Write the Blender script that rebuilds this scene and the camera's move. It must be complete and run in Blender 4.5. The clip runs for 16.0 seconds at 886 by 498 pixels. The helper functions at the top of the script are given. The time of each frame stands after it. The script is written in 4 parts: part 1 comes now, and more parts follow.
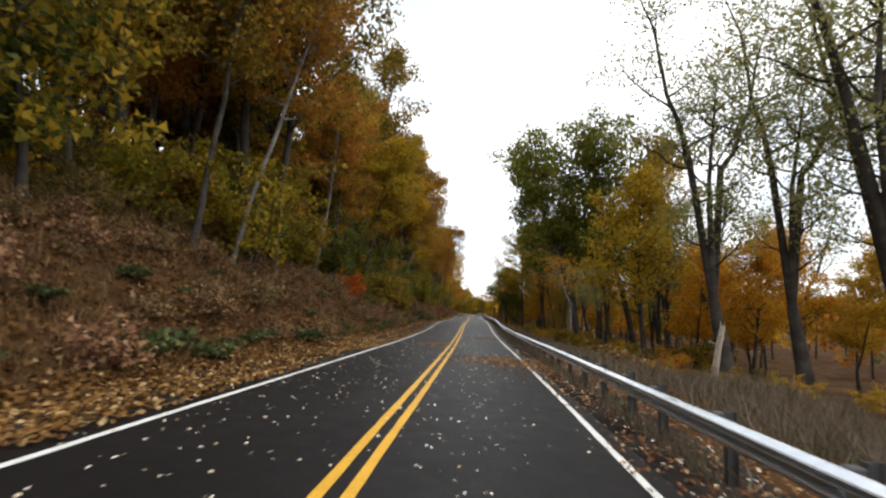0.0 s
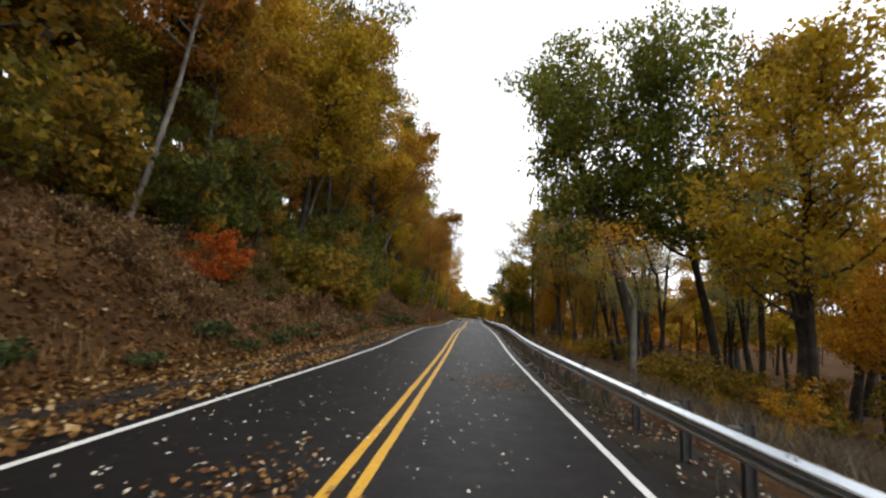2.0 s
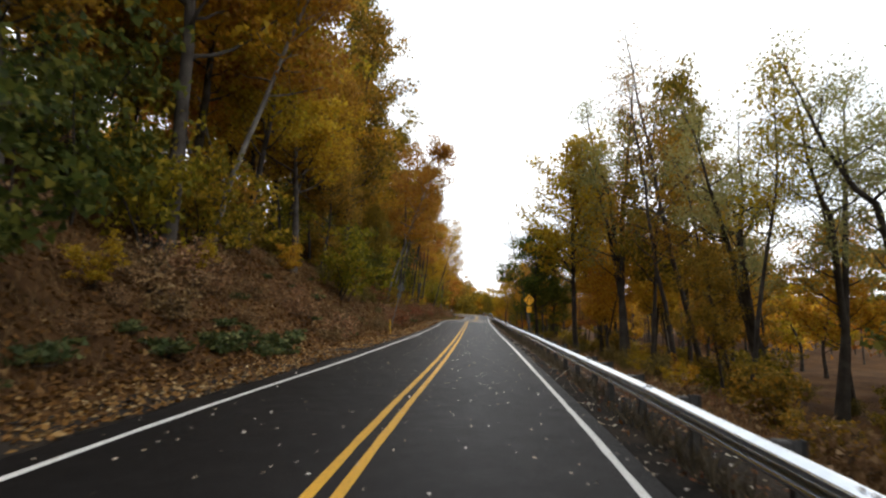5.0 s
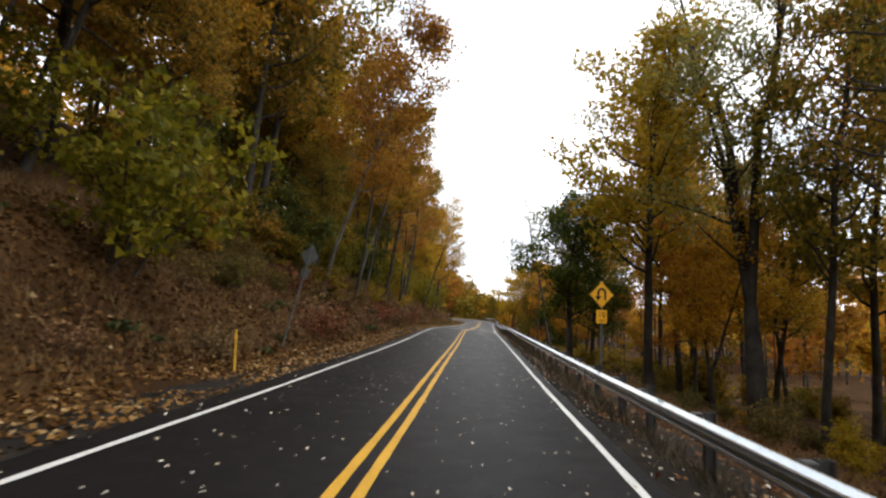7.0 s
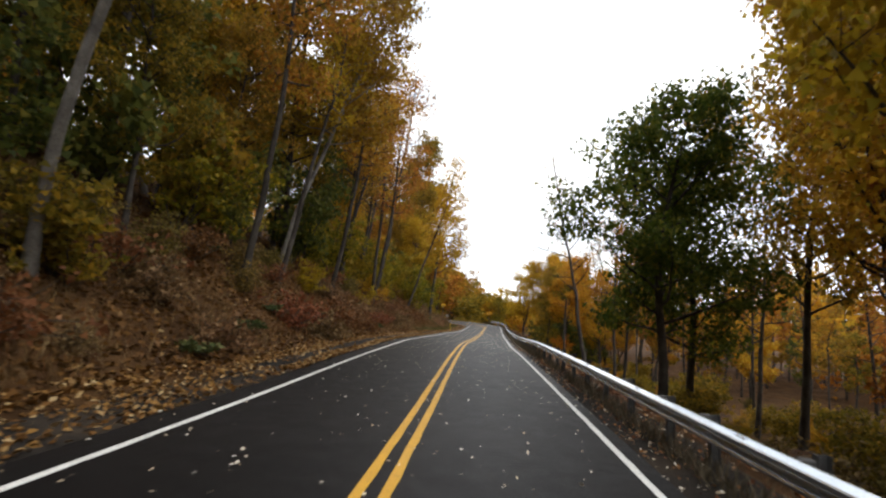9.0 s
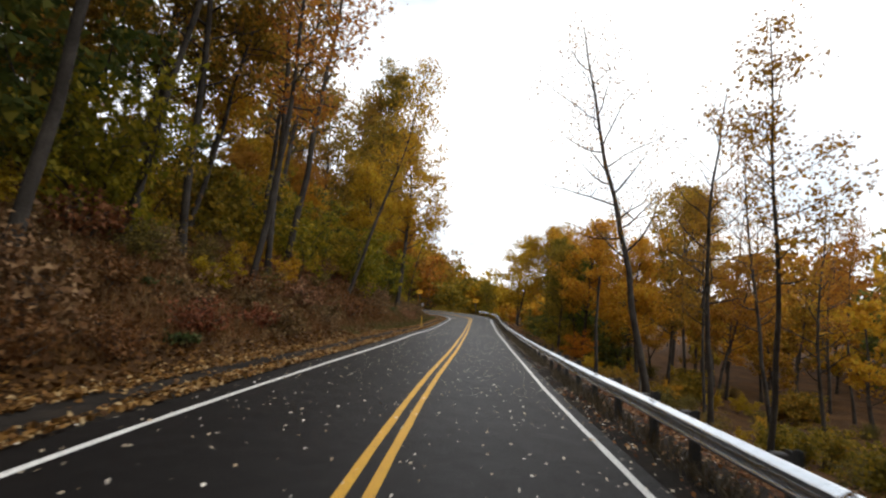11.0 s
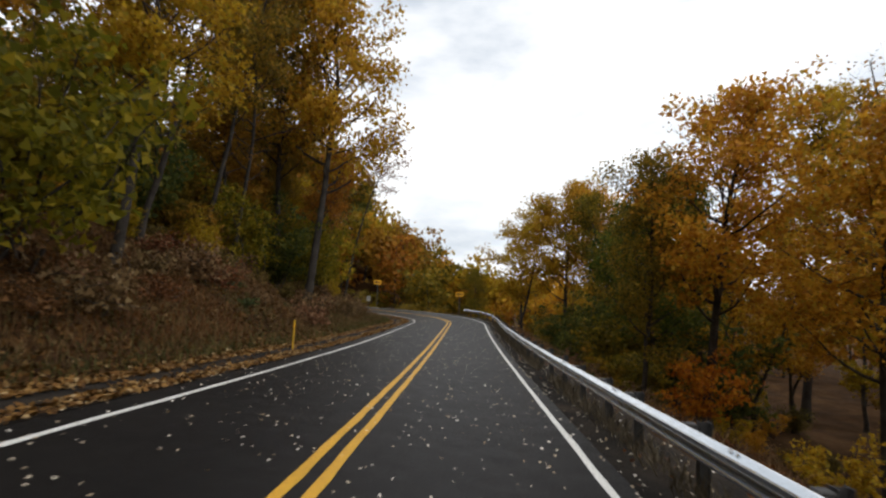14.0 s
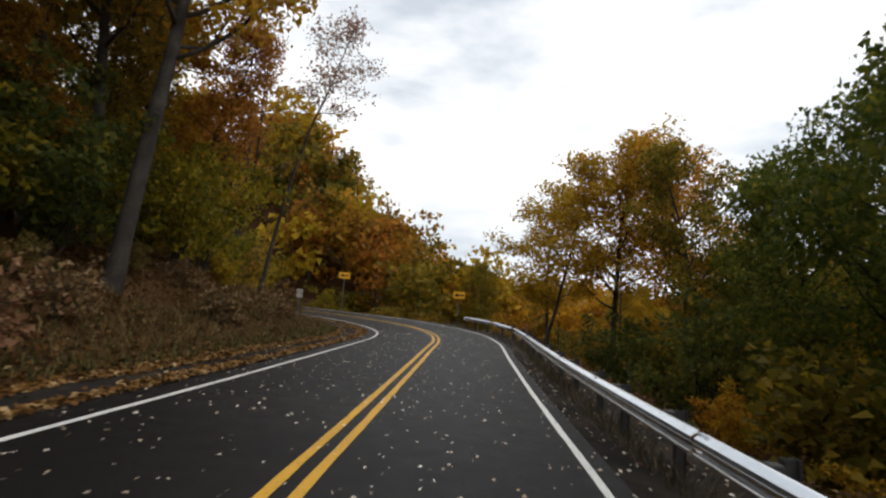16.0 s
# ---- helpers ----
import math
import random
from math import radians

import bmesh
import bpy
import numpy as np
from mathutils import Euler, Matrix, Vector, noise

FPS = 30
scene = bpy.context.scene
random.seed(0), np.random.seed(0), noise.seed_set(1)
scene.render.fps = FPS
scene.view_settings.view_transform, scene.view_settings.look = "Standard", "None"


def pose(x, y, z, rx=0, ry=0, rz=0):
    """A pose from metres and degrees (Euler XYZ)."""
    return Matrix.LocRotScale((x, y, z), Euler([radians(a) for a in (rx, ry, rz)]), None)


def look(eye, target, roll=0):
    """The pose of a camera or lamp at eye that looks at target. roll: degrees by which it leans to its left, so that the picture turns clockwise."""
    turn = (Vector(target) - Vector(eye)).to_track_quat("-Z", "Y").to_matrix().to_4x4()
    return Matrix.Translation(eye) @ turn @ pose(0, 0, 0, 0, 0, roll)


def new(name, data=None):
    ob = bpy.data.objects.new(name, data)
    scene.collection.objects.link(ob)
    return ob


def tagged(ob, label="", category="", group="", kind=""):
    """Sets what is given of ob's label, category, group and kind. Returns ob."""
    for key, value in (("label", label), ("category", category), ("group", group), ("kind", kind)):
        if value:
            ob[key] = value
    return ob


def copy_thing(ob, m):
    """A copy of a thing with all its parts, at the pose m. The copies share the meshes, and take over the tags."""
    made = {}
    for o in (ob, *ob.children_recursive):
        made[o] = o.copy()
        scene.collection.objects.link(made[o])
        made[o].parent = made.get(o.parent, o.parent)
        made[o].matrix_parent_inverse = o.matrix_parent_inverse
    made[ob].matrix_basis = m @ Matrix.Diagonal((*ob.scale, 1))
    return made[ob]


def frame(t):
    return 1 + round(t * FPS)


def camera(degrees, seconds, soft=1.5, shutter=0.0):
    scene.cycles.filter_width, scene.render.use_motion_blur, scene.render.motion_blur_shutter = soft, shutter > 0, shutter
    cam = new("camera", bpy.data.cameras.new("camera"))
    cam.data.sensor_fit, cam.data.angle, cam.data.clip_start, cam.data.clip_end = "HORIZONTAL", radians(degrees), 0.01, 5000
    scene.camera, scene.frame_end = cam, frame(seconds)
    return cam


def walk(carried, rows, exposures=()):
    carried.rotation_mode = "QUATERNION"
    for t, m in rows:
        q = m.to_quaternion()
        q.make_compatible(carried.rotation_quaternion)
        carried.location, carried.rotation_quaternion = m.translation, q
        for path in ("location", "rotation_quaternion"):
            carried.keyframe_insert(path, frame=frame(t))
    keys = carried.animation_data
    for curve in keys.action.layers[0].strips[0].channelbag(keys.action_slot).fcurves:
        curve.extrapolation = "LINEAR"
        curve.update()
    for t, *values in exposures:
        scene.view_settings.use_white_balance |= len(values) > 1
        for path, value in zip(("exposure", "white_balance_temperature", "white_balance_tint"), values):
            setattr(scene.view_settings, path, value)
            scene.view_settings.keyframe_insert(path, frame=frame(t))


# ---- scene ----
cam = camera(80.0, 16.0, soft=2.3, shutter=0.16)
PATH = [
    (0.0, (-0.180, 0.232, 2.177), (-0.766, 10.173, 3.088), 0.77),
    (0.5, (-0.140, 5.591, 2.022), (-0.736, 15.530, 2.944), 0.97),
    (1.0, (-0.133, 10.948, 1.811), (-0.733, 20.884, 2.770), 1.11),
    (1.5, (-0.141, 16.258, 1.642), (-0.743, 26.193, 2.603), 1.59),
    (2.0, (-0.128, 21.593, 1.451), (-0.712, 31.527, 2.437), 1.54),
    (2.5, (-0.113, 26.867, 1.303), (-0.681, 36.799, 2.316), 1.35),
    (3.0, (-0.104, 32.209, 1.141), (-0.632, 42.140, 2.186), 1.14),
    (5.5, (0.122, 62.669, 0.779), (-0.546, 72.608, 1.660), -0.36),
    (6.0, (0.116, 68.436, 0.592), (-0.563, 78.370, 1.513), 0.63),
    (6.5, (0.112, 74.159, 0.418), (-0.604, 84.089, 1.356), 1.35),
    (7.0, (0.043, 79.700, 0.260), (-0.694, 89.628, 1.215), 1.96),
    (7.5, (-0.029, 85.052, 0.091), (-0.791, 94.976, 1.060), 2.57),
    (8.0, (-0.103, 90.192, -0.014), (-0.896, 100.114, 0.950), 2.60),
    (8.5, (-0.158, 95.261, -0.138), (-0.971, 105.181, 0.827), 2.80),
    (9.0, (-0.260, 100.283, -0.245), (-1.083, 110.201, 0.737), 3.12),
    (11.5, (-0.375, 126.232, -0.796), (-0.766, 136.196, -0.043), 1.80),
    (12.0, (-0.225, 131.078, -1.039), (-0.559, 141.043, -0.280), 0.79),
    (12.5, (0.017, 135.979, -1.281), (-0.296, 145.946, -0.532), 0.66),
    (13.0, (0.192, 140.959, -1.467), (-0.086, 150.924, -0.681), 1.26),
    (13.5, (0.352, 145.949, -1.704), (0.082, 155.915, -0.919), 1.59),
    (14.0, (0.553, 150.872, -1.951), (0.271, 160.835, -1.150), 1.85),
    (14.5, (0.693, 155.716, -2.147), (0.371, 165.676, -1.319), 2.90),
    (15.0, (0.808, 160.443, -2.316), (0.463, 170.401, -1.472), 3.24),
    (15.3, (0.864, 163.172, -2.417), (0.476, 173.127, -1.544), 3.68),
    (15.5, (0.888, 164.995, -2.484), (0.506, 174.950, -1.618), 3.65),
    (16.0, (0.950, 169.427, -2.629), (0.578, 179.374, -1.675), 3.61),
]
walk(cam, [(t, look(eye, target, roll)) for t, eye, target, roll in PATH],
     exposures=[(0.0, 0.46), (3.0, 0.52), (5.5, 0.60), (9.0, 0.60), (12.5, 0.06), (16.0, -0.12)])

# ---- world, sun, exposure ----
world = bpy.data.worlds.new("overcast_sky")
scene.world = world
world.use_nodes = True
wn, wl = world.node_tree.nodes, world.node_tree.links
wn.clear()
sky = wn.new("ShaderNodeTexSky")
sky.sky_type, sky.sun_disc = "NISHITA", False
sky.sun_elevation, sky.sun_rotation = radians(48), radians(70)
clear = wn.new("ShaderNodeBackground")
clear.inputs["Strength"].default_value = 0.10
wl.new(sky.outputs["Color"], clear.inputs["Color"])
coord = wn.new("ShaderNodeTexCoord")
stretch = wn.new("ShaderNodeMapping")
stretch.inputs["Scale"].default_value = (1.0, 1.0, 2.6)
wl.new(coord.outputs["Generated"], stretch.inputs["Vector"])
puffs = wn.new("ShaderNodeTexNoise")
puffs.inputs["Scale"].default_value, puffs.inputs["Detail"].default_value = 2.6, 6.0
puffs.inputs["Roughness"].default_value = 0.55
wl.new(stretch.outputs["Vector"], puffs.inputs["Vector"])
shade = wn.new("ShaderNodeValToRGB")
shade.color_ramp.elements[0].position, shade.color_ramp.elements[0].color = 0.33, (0.54, 0.59, 0.65, 1)
shade.color_ramp.elements[1].position, shade.color_ramp.elements[1].color = 0.55, (1.0, 1.0, 1.0, 1)
wl.new(puffs.outputs["Fac"], shade.inputs["Fac"])
cloud = wn.new("ShaderNodeBackground")
cloud.inputs["Strength"].default_value = 1.42
wl.new(shade.outputs["Color"], cloud.inputs["Color"])
cover = wn.new("ShaderNodeMixShader")
cover.inputs["Fac"].default_value = 0.90
wl.new(clear.outputs[0], cover.inputs[1])
wl.new(cloud.outputs[0], cover.inputs[2])
wout = wn.new("ShaderNodeOutputWorld")
wl.new(cover.outputs[0], wout.inputs["Surface"])

sun = new("sun", bpy.data.lights.new("sun", "SUN"))
sun.data.energy, sun.data.angle, sun.data.color = 0.9, radians(25), (1.0, 0.96, 0.9)
sun.matrix_world = look((60, 60, 90), (0, 80, 0))


# ---- materials ----
def shader(name):
    m = bpy.data.materials.new(name)
    m.use_nodes = True
    n, l = m.node_tree.nodes, m.node_tree.links
    return m, n, l, n["Principled BSDF"]


def ramp(n, l, source, stops):
    r = n.new("ShaderNodeValToRGB")
    while len(r.color_ramp.elements) < len(stops):
        r.color_ramp.elements.new(0.5)
    for e, (p, c) in zip(r.color_ramp.elements, stops):
        e.position, e.color = p, (*c, 1)
    l.new(source, r.inputs["Fac"])
    return r.outputs["Color"]


def noise_at(n, l, scale, detail=4.0, rough=0.6, vector=None):
    t = n.new("ShaderNodeTexNoise")
    t.inputs["Scale"].default_value, t.inputs["Detail"].default_value, t.inputs["Roughness"].default_value = scale, detail, rough
    if vector is None:
        g = n.new("ShaderNodeNewGeometry")
        vector = g.outputs["Position"]
    l.new(vector, t.inputs["Vector"])
    return t.outputs["Fac"]


def blend(n, l, fac, a, b, mode="MIX"):
    m = n.new("ShaderNodeMix")
    m.data_type, m.blend_type = "RGBA", mode
    for key, v in ((0, fac), (6, a), (7, b)):
        if isinstance(v, (int, float)):
            m.inputs[key].default_value = v
        elif isinstance(v, tuple):
            m.inputs[key].default_value = (*v, 1)
        else:
            l.new(v, m.inputs[key])
    return m.outputs[2]


def relief(n, l, b, height, strength, distance):
    k = n.new("ShaderNodeBump")
    k.inputs["Strength"].default_value, k.inputs["Distance"].default_value = strength, distance
    l.new(height, k.inputs["Height"])
    l.new(k.outputs["Normal"], b.inputs["Normal"])


def surface(name, dark, mid, light, coarse, fine, rough=0.8, bump=0.4, depth=0.02, metal=0.0, local=False):
    """A rough natural surface with variation at two scales."""
    m, n, l, b = shader(name)
    vec = None
    if local:
        c = n.new("ShaderNodeTexCoord")
        vec = c.outputs["Object"]
    a, f = noise_at(n, l, coarse, 3, 0.6, vec), noise_at(n, l, fine, 5, 0.7, vec)
    base = ramp(n, l, a, [(0.3, dark), (0.5, mid), (0.72, light)])
    grain = ramp(n, l, f, [(0.3, (0.55, 0.55, 0.55)), (0.7, (1.25, 1.25, 1.25))])
    l.new(blend(n, l, 0.8, base, grain, "MULTIPLY"), b.inputs["Base Color"])
    b.inputs["Roughness"].default_value, b.inputs["Metallic"].default_value = rough, metal
    b.inputs["Specular IOR Level"].default_value = 0.08
    relief(n, l, b, f, bump, depth)
    return m


def foliage(name, stops, through_light=0.5):
    """Leaves: each leaf takes its own tint, each plant a shift of its own."""
    m, n, l, b = shader(name)
    g, o = n.new("ShaderNodeNewGeometry"), n.new("ShaderNodeObjectInfo")
    col = ramp(n, l, g.outputs["Random Per Island"], stops)
    h = n.new("ShaderNodeHueSaturation")
    shift = n.new("ShaderNodeMapRange")
    shift.inputs["To Min"].default_value, shift.inputs["To Max"].default_value = 0.486, 0.522
    l.new(o.outputs["Random"], shift.inputs["Value"])
    l.new(shift.outputs["Result"], h.inputs["Hue"])
    bright = n.new("ShaderNodeMapRange")
    bright.inputs["To Min"].default_value, bright.inputs["To Max"].default_value = 1.25, 0.78
    l.new(o.outputs["Random"], bright.inputs["Value"])
    l.new(bright.outputs["Result"], h.inputs["Value"])
    l.new(col, h.inputs["Color"])
    b.inputs["Roughness"].default_value = 0.6
    b.inputs["Specular IOR Level"].default_value = 0.12
    l.new(h.outputs["Color"], b.inputs["Base Color"])
    tr = n.new("ShaderNodeBsdfTranslucent")
    l.new(h.outputs["Color"], tr.inputs["Color"])
    mix = n.new("ShaderNodeMixShader")
    mix.inputs["Fac"].default_value = through_light
    l.new(b.outputs[0], mix.inputs[1])
    l.new(tr.outputs[0], mix.inputs[2])
    l.new(mix.outputs[0], n["Material Output"].inputs["Surface"])
    return m


LEAF_GOLD = foliage("leaf_gold", [(0.0, (0.23, 0.105, 0.010)), (0.35, (0.42, 0.225, 0.016)), (0.7, (0.56, 0.34, 0.026)), (1.0, (0.28, 0.22, 0.022))])
LEAF_RUST = foliage("leaf_rust", [(0.0, (0.175, 0.070, 0.013)), (0.4, (0.33, 0.140, 0.018)), (0.75, (0.43, 0.21, 0.026)), (1.0, (0.22, 0.13, 0.025))])
LEAF_OLIVE = foliage("leaf_olive", [(0.0, (0.098, 0.078, 0.014)), (0.4, (0.178, 0.128, 0.018)), (0.8, (0.30, 0.184, 0.022)), (1.0, (0.42, 0.23, 0.024))])
LEAF_GREEN = foliage("leaf_green", [(0.0, (0.048, 0.064, 0.016)), (0.5, (0.092, 0.104, 0.022)), (0.9, (0.155, 0.145, 0.026)), (1.0, (0.26, 0.19, 0.028))])
LEAF_MOSS = foliage("leaf_moss", [(0.0, (0.055, 0.075, 0.012)), (0.5, (0.105, 0.125, 0.018)), (0.9, (0.18, 0.17, 0.022)), (1.0, (0.30, 0.21, 0.024))])
LEAF_LIME = foliage("leaf_lime", [(0.0, (0.10, 0.092, 0.010)), (0.5, (0.205, 0.165, 0.014)), (1.0, (0.40, 0.26, 0.02))])
LEAF_RED = foliage("leaf_red", [(0.0, (0.24, 0.035, 0.010)), (0.5, (0.42, 0.085, 0.012)), (1.0, (0.44, 0.16, 0.02))])
LEAF_ORANGE = foliage("leaf_orange", [(0.0, (0.30, 0.09, 0.010)), (0.5, (0.46, 0.17, 0.014)), (1.0, (0.52, 0.26, 0.02))])
LEAF_PINK = foliage("leaf_pink", [(0.0, (0.20, 0.09, 0.06)), (0.5, (0.30, 0.15, 0.10)), (1.0, (0.36, 0.22, 0.13))])
LEAF_PALE = foliage("leaf_pale", [(0.0, (0.22, 0.18, 0.06)), (0.5, (0.26, 0.25, 0.09)), (1.0, (0.17, 0.19, 0.06))])
LITTER = foliage("fallen_leaves", [(0.0, (0.044, 0.016, 0.005)), (0.5, (0.115, 0.043, 0.012)), (0.90, (0.17, 0.072, 0.022)), (0.985, (0.26, 0.14, 0.06)), (1.0, (0.44, 0.32, 0.18))], 0.12)
LITTER_TAN = foliage("fallen_leaves_tan", [(0.0, (0.06, 0.026, 0.007)), (0.4, (0.155, 0.070, 0.019)), (0.8, (0.26, 0.135, 0.038)), (1.0, (0.45, 0.32, 0.17))], 0.12)
# leaves on the road: light they reflect is painted in as whitish tints
LITTER_GLINT = foliage("fallen_leaves_glint", [(0.0, (0.34, 0.26, 0.15)), (0.45, (0.60, 0.52, 0.38)), (1.0, (0.80, 0.76, 0.67))], 0.1)
DRY_GRASS = foliage("dry_grass", [(0.0, (0.10, 0.050, 0.022)), (0.5, (0.19, 0.105, 0.048)), (1.0, (0.27, 0.17, 0.085))], 0.2)
GREY_GRASS = foliage("grey_dry_grass", [(0.0, (0.060, 0.045, 0.028)), (0.5, (0.11, 0.085, 0.056)), (1.0, (0.18, 0.145, 0.098))], 0.2)
RED_GRASS = foliage("rust_red_grass", [(0.0, (0.085, 0.030, 0.012)), (0.5, (0.17, 0.062, 0.024)), (1.0, (0.25, 0.115, 0.05))], 0.25)
LEAF_THICKET = foliage("leaf_thicket", [(0.0, (0.075, 0.058, 0.018)), (0.5, (0.145, 0.108, 0.030)), (0.9, (0.22, 0.15, 0.04)), (1.0, (0.33, 0.22, 0.04))])
VERGE_GRASS = foliage("verge_grass", [(0.0, (0.05, 0.055, 0.018)), (0.5, (0.10, 0.095, 0.030)), (1.0, (0.20, 0.15, 0.06))], 0.25)
HERB = foliage("low_green_plants", [(0.0, (0.035, 0.050, 0.018)), (0.6, (0.065, 0.080, 0.026)), (1.0, (0.12, 0.115, 0.036))], 0.25)
BARK = surface("bark", (0.030, 0.026, 0.022), (0.058, 0.050, 0.043), (0.10, 0.088, 0.075), 1.3, 22, 0.95, 0.8, 0.03, 0, True)
DEAD_WOOD = surface("dead_wood", (0.26, 0.21, 0.16), (0.40, 0.33, 0.26), (0.52, 0.45, 0.37), 1.5, 16, 0.9, 0.6, 0.02, 0, True)
BARK_PALE = surface("bark_pale", (0.10, 0.09, 0.08), (0.17, 0.155, 0.135), (0.26, 0.24, 0.21), 1.3, 18, 0.9, 0.6, 0.02, 0, True)
SOIL = surface("leafy_soil", (0.034, 0.017, 0.007), (0.065, 0.033, 0.013), (0.11, 0.058, 0.023), 0.45, 9.0, 0.95, 0.9, 0.10)
GRAVEL = surface("shoulder_gravel", (0.016, 0.014, 0.0125), (0.030, 0.025, 0.021), (0.06, 0.045, 0.032), 0.9, 30.0, 0.95, 0.8, 0.03)


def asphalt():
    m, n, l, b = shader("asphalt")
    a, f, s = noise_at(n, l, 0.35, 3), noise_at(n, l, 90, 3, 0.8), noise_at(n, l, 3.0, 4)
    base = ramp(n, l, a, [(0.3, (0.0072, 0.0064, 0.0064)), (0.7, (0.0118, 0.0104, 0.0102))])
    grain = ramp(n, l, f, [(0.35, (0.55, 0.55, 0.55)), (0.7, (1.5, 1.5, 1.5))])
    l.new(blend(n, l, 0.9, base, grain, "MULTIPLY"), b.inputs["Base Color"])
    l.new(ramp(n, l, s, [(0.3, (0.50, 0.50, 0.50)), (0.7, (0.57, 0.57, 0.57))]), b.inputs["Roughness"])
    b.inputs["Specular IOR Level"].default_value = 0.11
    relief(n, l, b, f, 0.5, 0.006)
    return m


def road_paint(name, col, worn):
    m, n, l, b = shader(name)
    f, s = noise_at(n, l, 45, 5, 0.75), noise_at(n, l, 1.6, 3)
    wear = ramp(n, l, f, [(0.36, worn), (0.46, col)])
    l.new(blend(n, l, 0.5, wear, ramp(n, l, s, [(0.3, (0.8, 0.8, 0.8)), (0.7, (1.08, 1.08, 1.08))]), "MULTIPLY"), b.inputs["Base Color"])
    b.inputs["Roughness"].default_value = 0.6
    relief(n, l, b, f, 0.3, 0.004)
    return m


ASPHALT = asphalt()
WHITE_LINE = road_paint("white_road_paint", (0.72, 0.71, 0.68), (0.22, 0.21, 0.2))
YELLOW_LINE = road_paint("yellow_road_paint", (0.64, 0.34, 0.012), (0.22, 0.12, 0.02))


def plain(name, col, rough=0.5, metal=0.0, fine=14.0, worn=0.28):
    m, n, l, b = shader(name)
    c = n.new("ShaderNodeTexCoord")
    f = noise_at(n, l, fine, 4, 0.65, c.outputs["Object"])
    dark = tuple(v * (1 - worn) for v in col)
    l.new(ramp(n, l, f, [(0.3, dark), (0.6, col)]), b.inputs["Base Color"])
    l.new(ramp(n, l, f, [(0.3, (min(1, rough + worn * 0.5),) * 3), (0.7, (rough,) * 3)]), b.inputs["Roughness"])
    b.inputs["Metallic"].default_value = metal
    return m


ZINC = plain("galvanised_steel", (0.66, 0.69, 0.72), 0.20, 0.98, 5.0, 0.09)
STEEL_DARK = plain("weathered_steel", (0.075, 0.072, 0.07), 0.7, 0.3, 9.0)
SIGN_YELLOW = plain("sign_yellow", (0.94, 0.46, 0.010), 0.45)
SIGN_BLACK = plain("sign_black", (0.012, 0.011, 0.01), 0.5)
SIGN_BACK = plain("sign_aluminium", (0.15, 0.152, 0.15), 0.6, 0.2)
SIGN_PALE = plain("sign_pale", (0.55, 0.54, 0.50), 0.5, 0.1)
POST_YELLOW = plain("marker_yellow", (0.72, 0.42, 0.02), 0.5)


# ---- building helpers ----
def mesh_of(name, verts, faces, material, smooth=False):
    me = bpy.data.meshes.new(name)
    me.from_pydata([tuple(v) for v in verts], [], [tuple(f) for f in faces])
    me.materials.append(material)
    if smooth:
        me.polygons.foreach_set("use_smooth", [True] * len(me.polygons))
    me.update()
    return me


def quads_mesh(name, corners, material, mats=None, which=None):
    """One mesh of loose three- or four-cornered leaves; corners: an array (leaves, corners, 3)."""
    n, k = corners.shape[:2]
    me = bpy.data.meshes.new(name)
    me.vertices.add(n * k)
    me.vertices.foreach_set("co", np.ascontiguousarray(corners, dtype=np.float32).ravel())
    me.loops.add(n * k)
    me.loops.foreach_set("vertex_index", np.arange(n * k, dtype=np.int32))
    me.polygons.add(n)
    me.polygons.foreach_set("loop_start", np.arange(0, n * k, k, dtype=np.int32))
    for m in mats or [material]:
        me.materials.append(m)
    if which is not None:
        me.polygons.foreach_set("material_index", np.asarray(which, dtype=np.int32))
    me.update(calc_edges=True)
    return me


def under(parent, name, me, label="", m=None):
    ob = new(name, me)
    ob.parent = parent
    if m is not None:
        ob.matrix_basis = m
    if label:
        ob["label"] = label
    return ob


def bm_mesh(name, bm, material):
    me = bpy.data.meshes.new(name)
    bm.to_mesh(me)
    bm.free()
    me.materials.append(material)
    return me


def box_mesh(name, sx, sy, sz, material, bevel=0.01, z0=0.0):
    bm = bmesh.new()
    bmesh.ops.create_cube(bm, size=1.0, matrix=Matrix.Translation((0, 0, z0 + sz / 2)) @ Matrix.Diagonal((sx, sy, sz, 1)))
    if bevel:
        bmesh.ops.bevel(bm, geom=bm.edges[:], offset=bevel, segments=1, affect="EDGES")
    return bm_mesh(name, bm, material)


# ---- the road's line ----
LINE = [(-1.34, -80), (-1.31, -30), (-1.28, 0), (-1.2, 12), (-1.16, 24), (-1.19, 36), (-1.21, 48), (-1.18, 60), (-1.08, 72), (-1.06, 84), (-1.14, 96), (-1.16, 108),
        (-1.25, 120), (-1.21, 132), (-0.9, 144), (-0.64, 156), (-0.42, 168), (-0.21, 180), (-0.06, 187), (0.02, 193), (-0.79, 198), (-2.9, 202.5), (-6.57, 207), (-11.94, 211),
        (-19.92, 214), (-32.9, 216), (-61.88, 216.5)]
RISE = [(-80, 2.94), (-30, 1.47), (0, 0.7), (9, 0.4), (18, 0.09), (27, -0.23), (36, -0.5), (45, -0.7), (54, -0.71), (63, -0.82), (72, -1.13), (81, -1.39),
        (90, -1.67), (99, -1.88), (108, -2.08), (117, -2.21), (126, -2.42), (135, -2.83), (144, -3.22), (153, -3.56), (162, -3.92), (171, -4.21), (180, -4.39), (189, -4.47),
        (198, -4.45), (215, -4.21), (240, -3.47), (280, -2.33)]


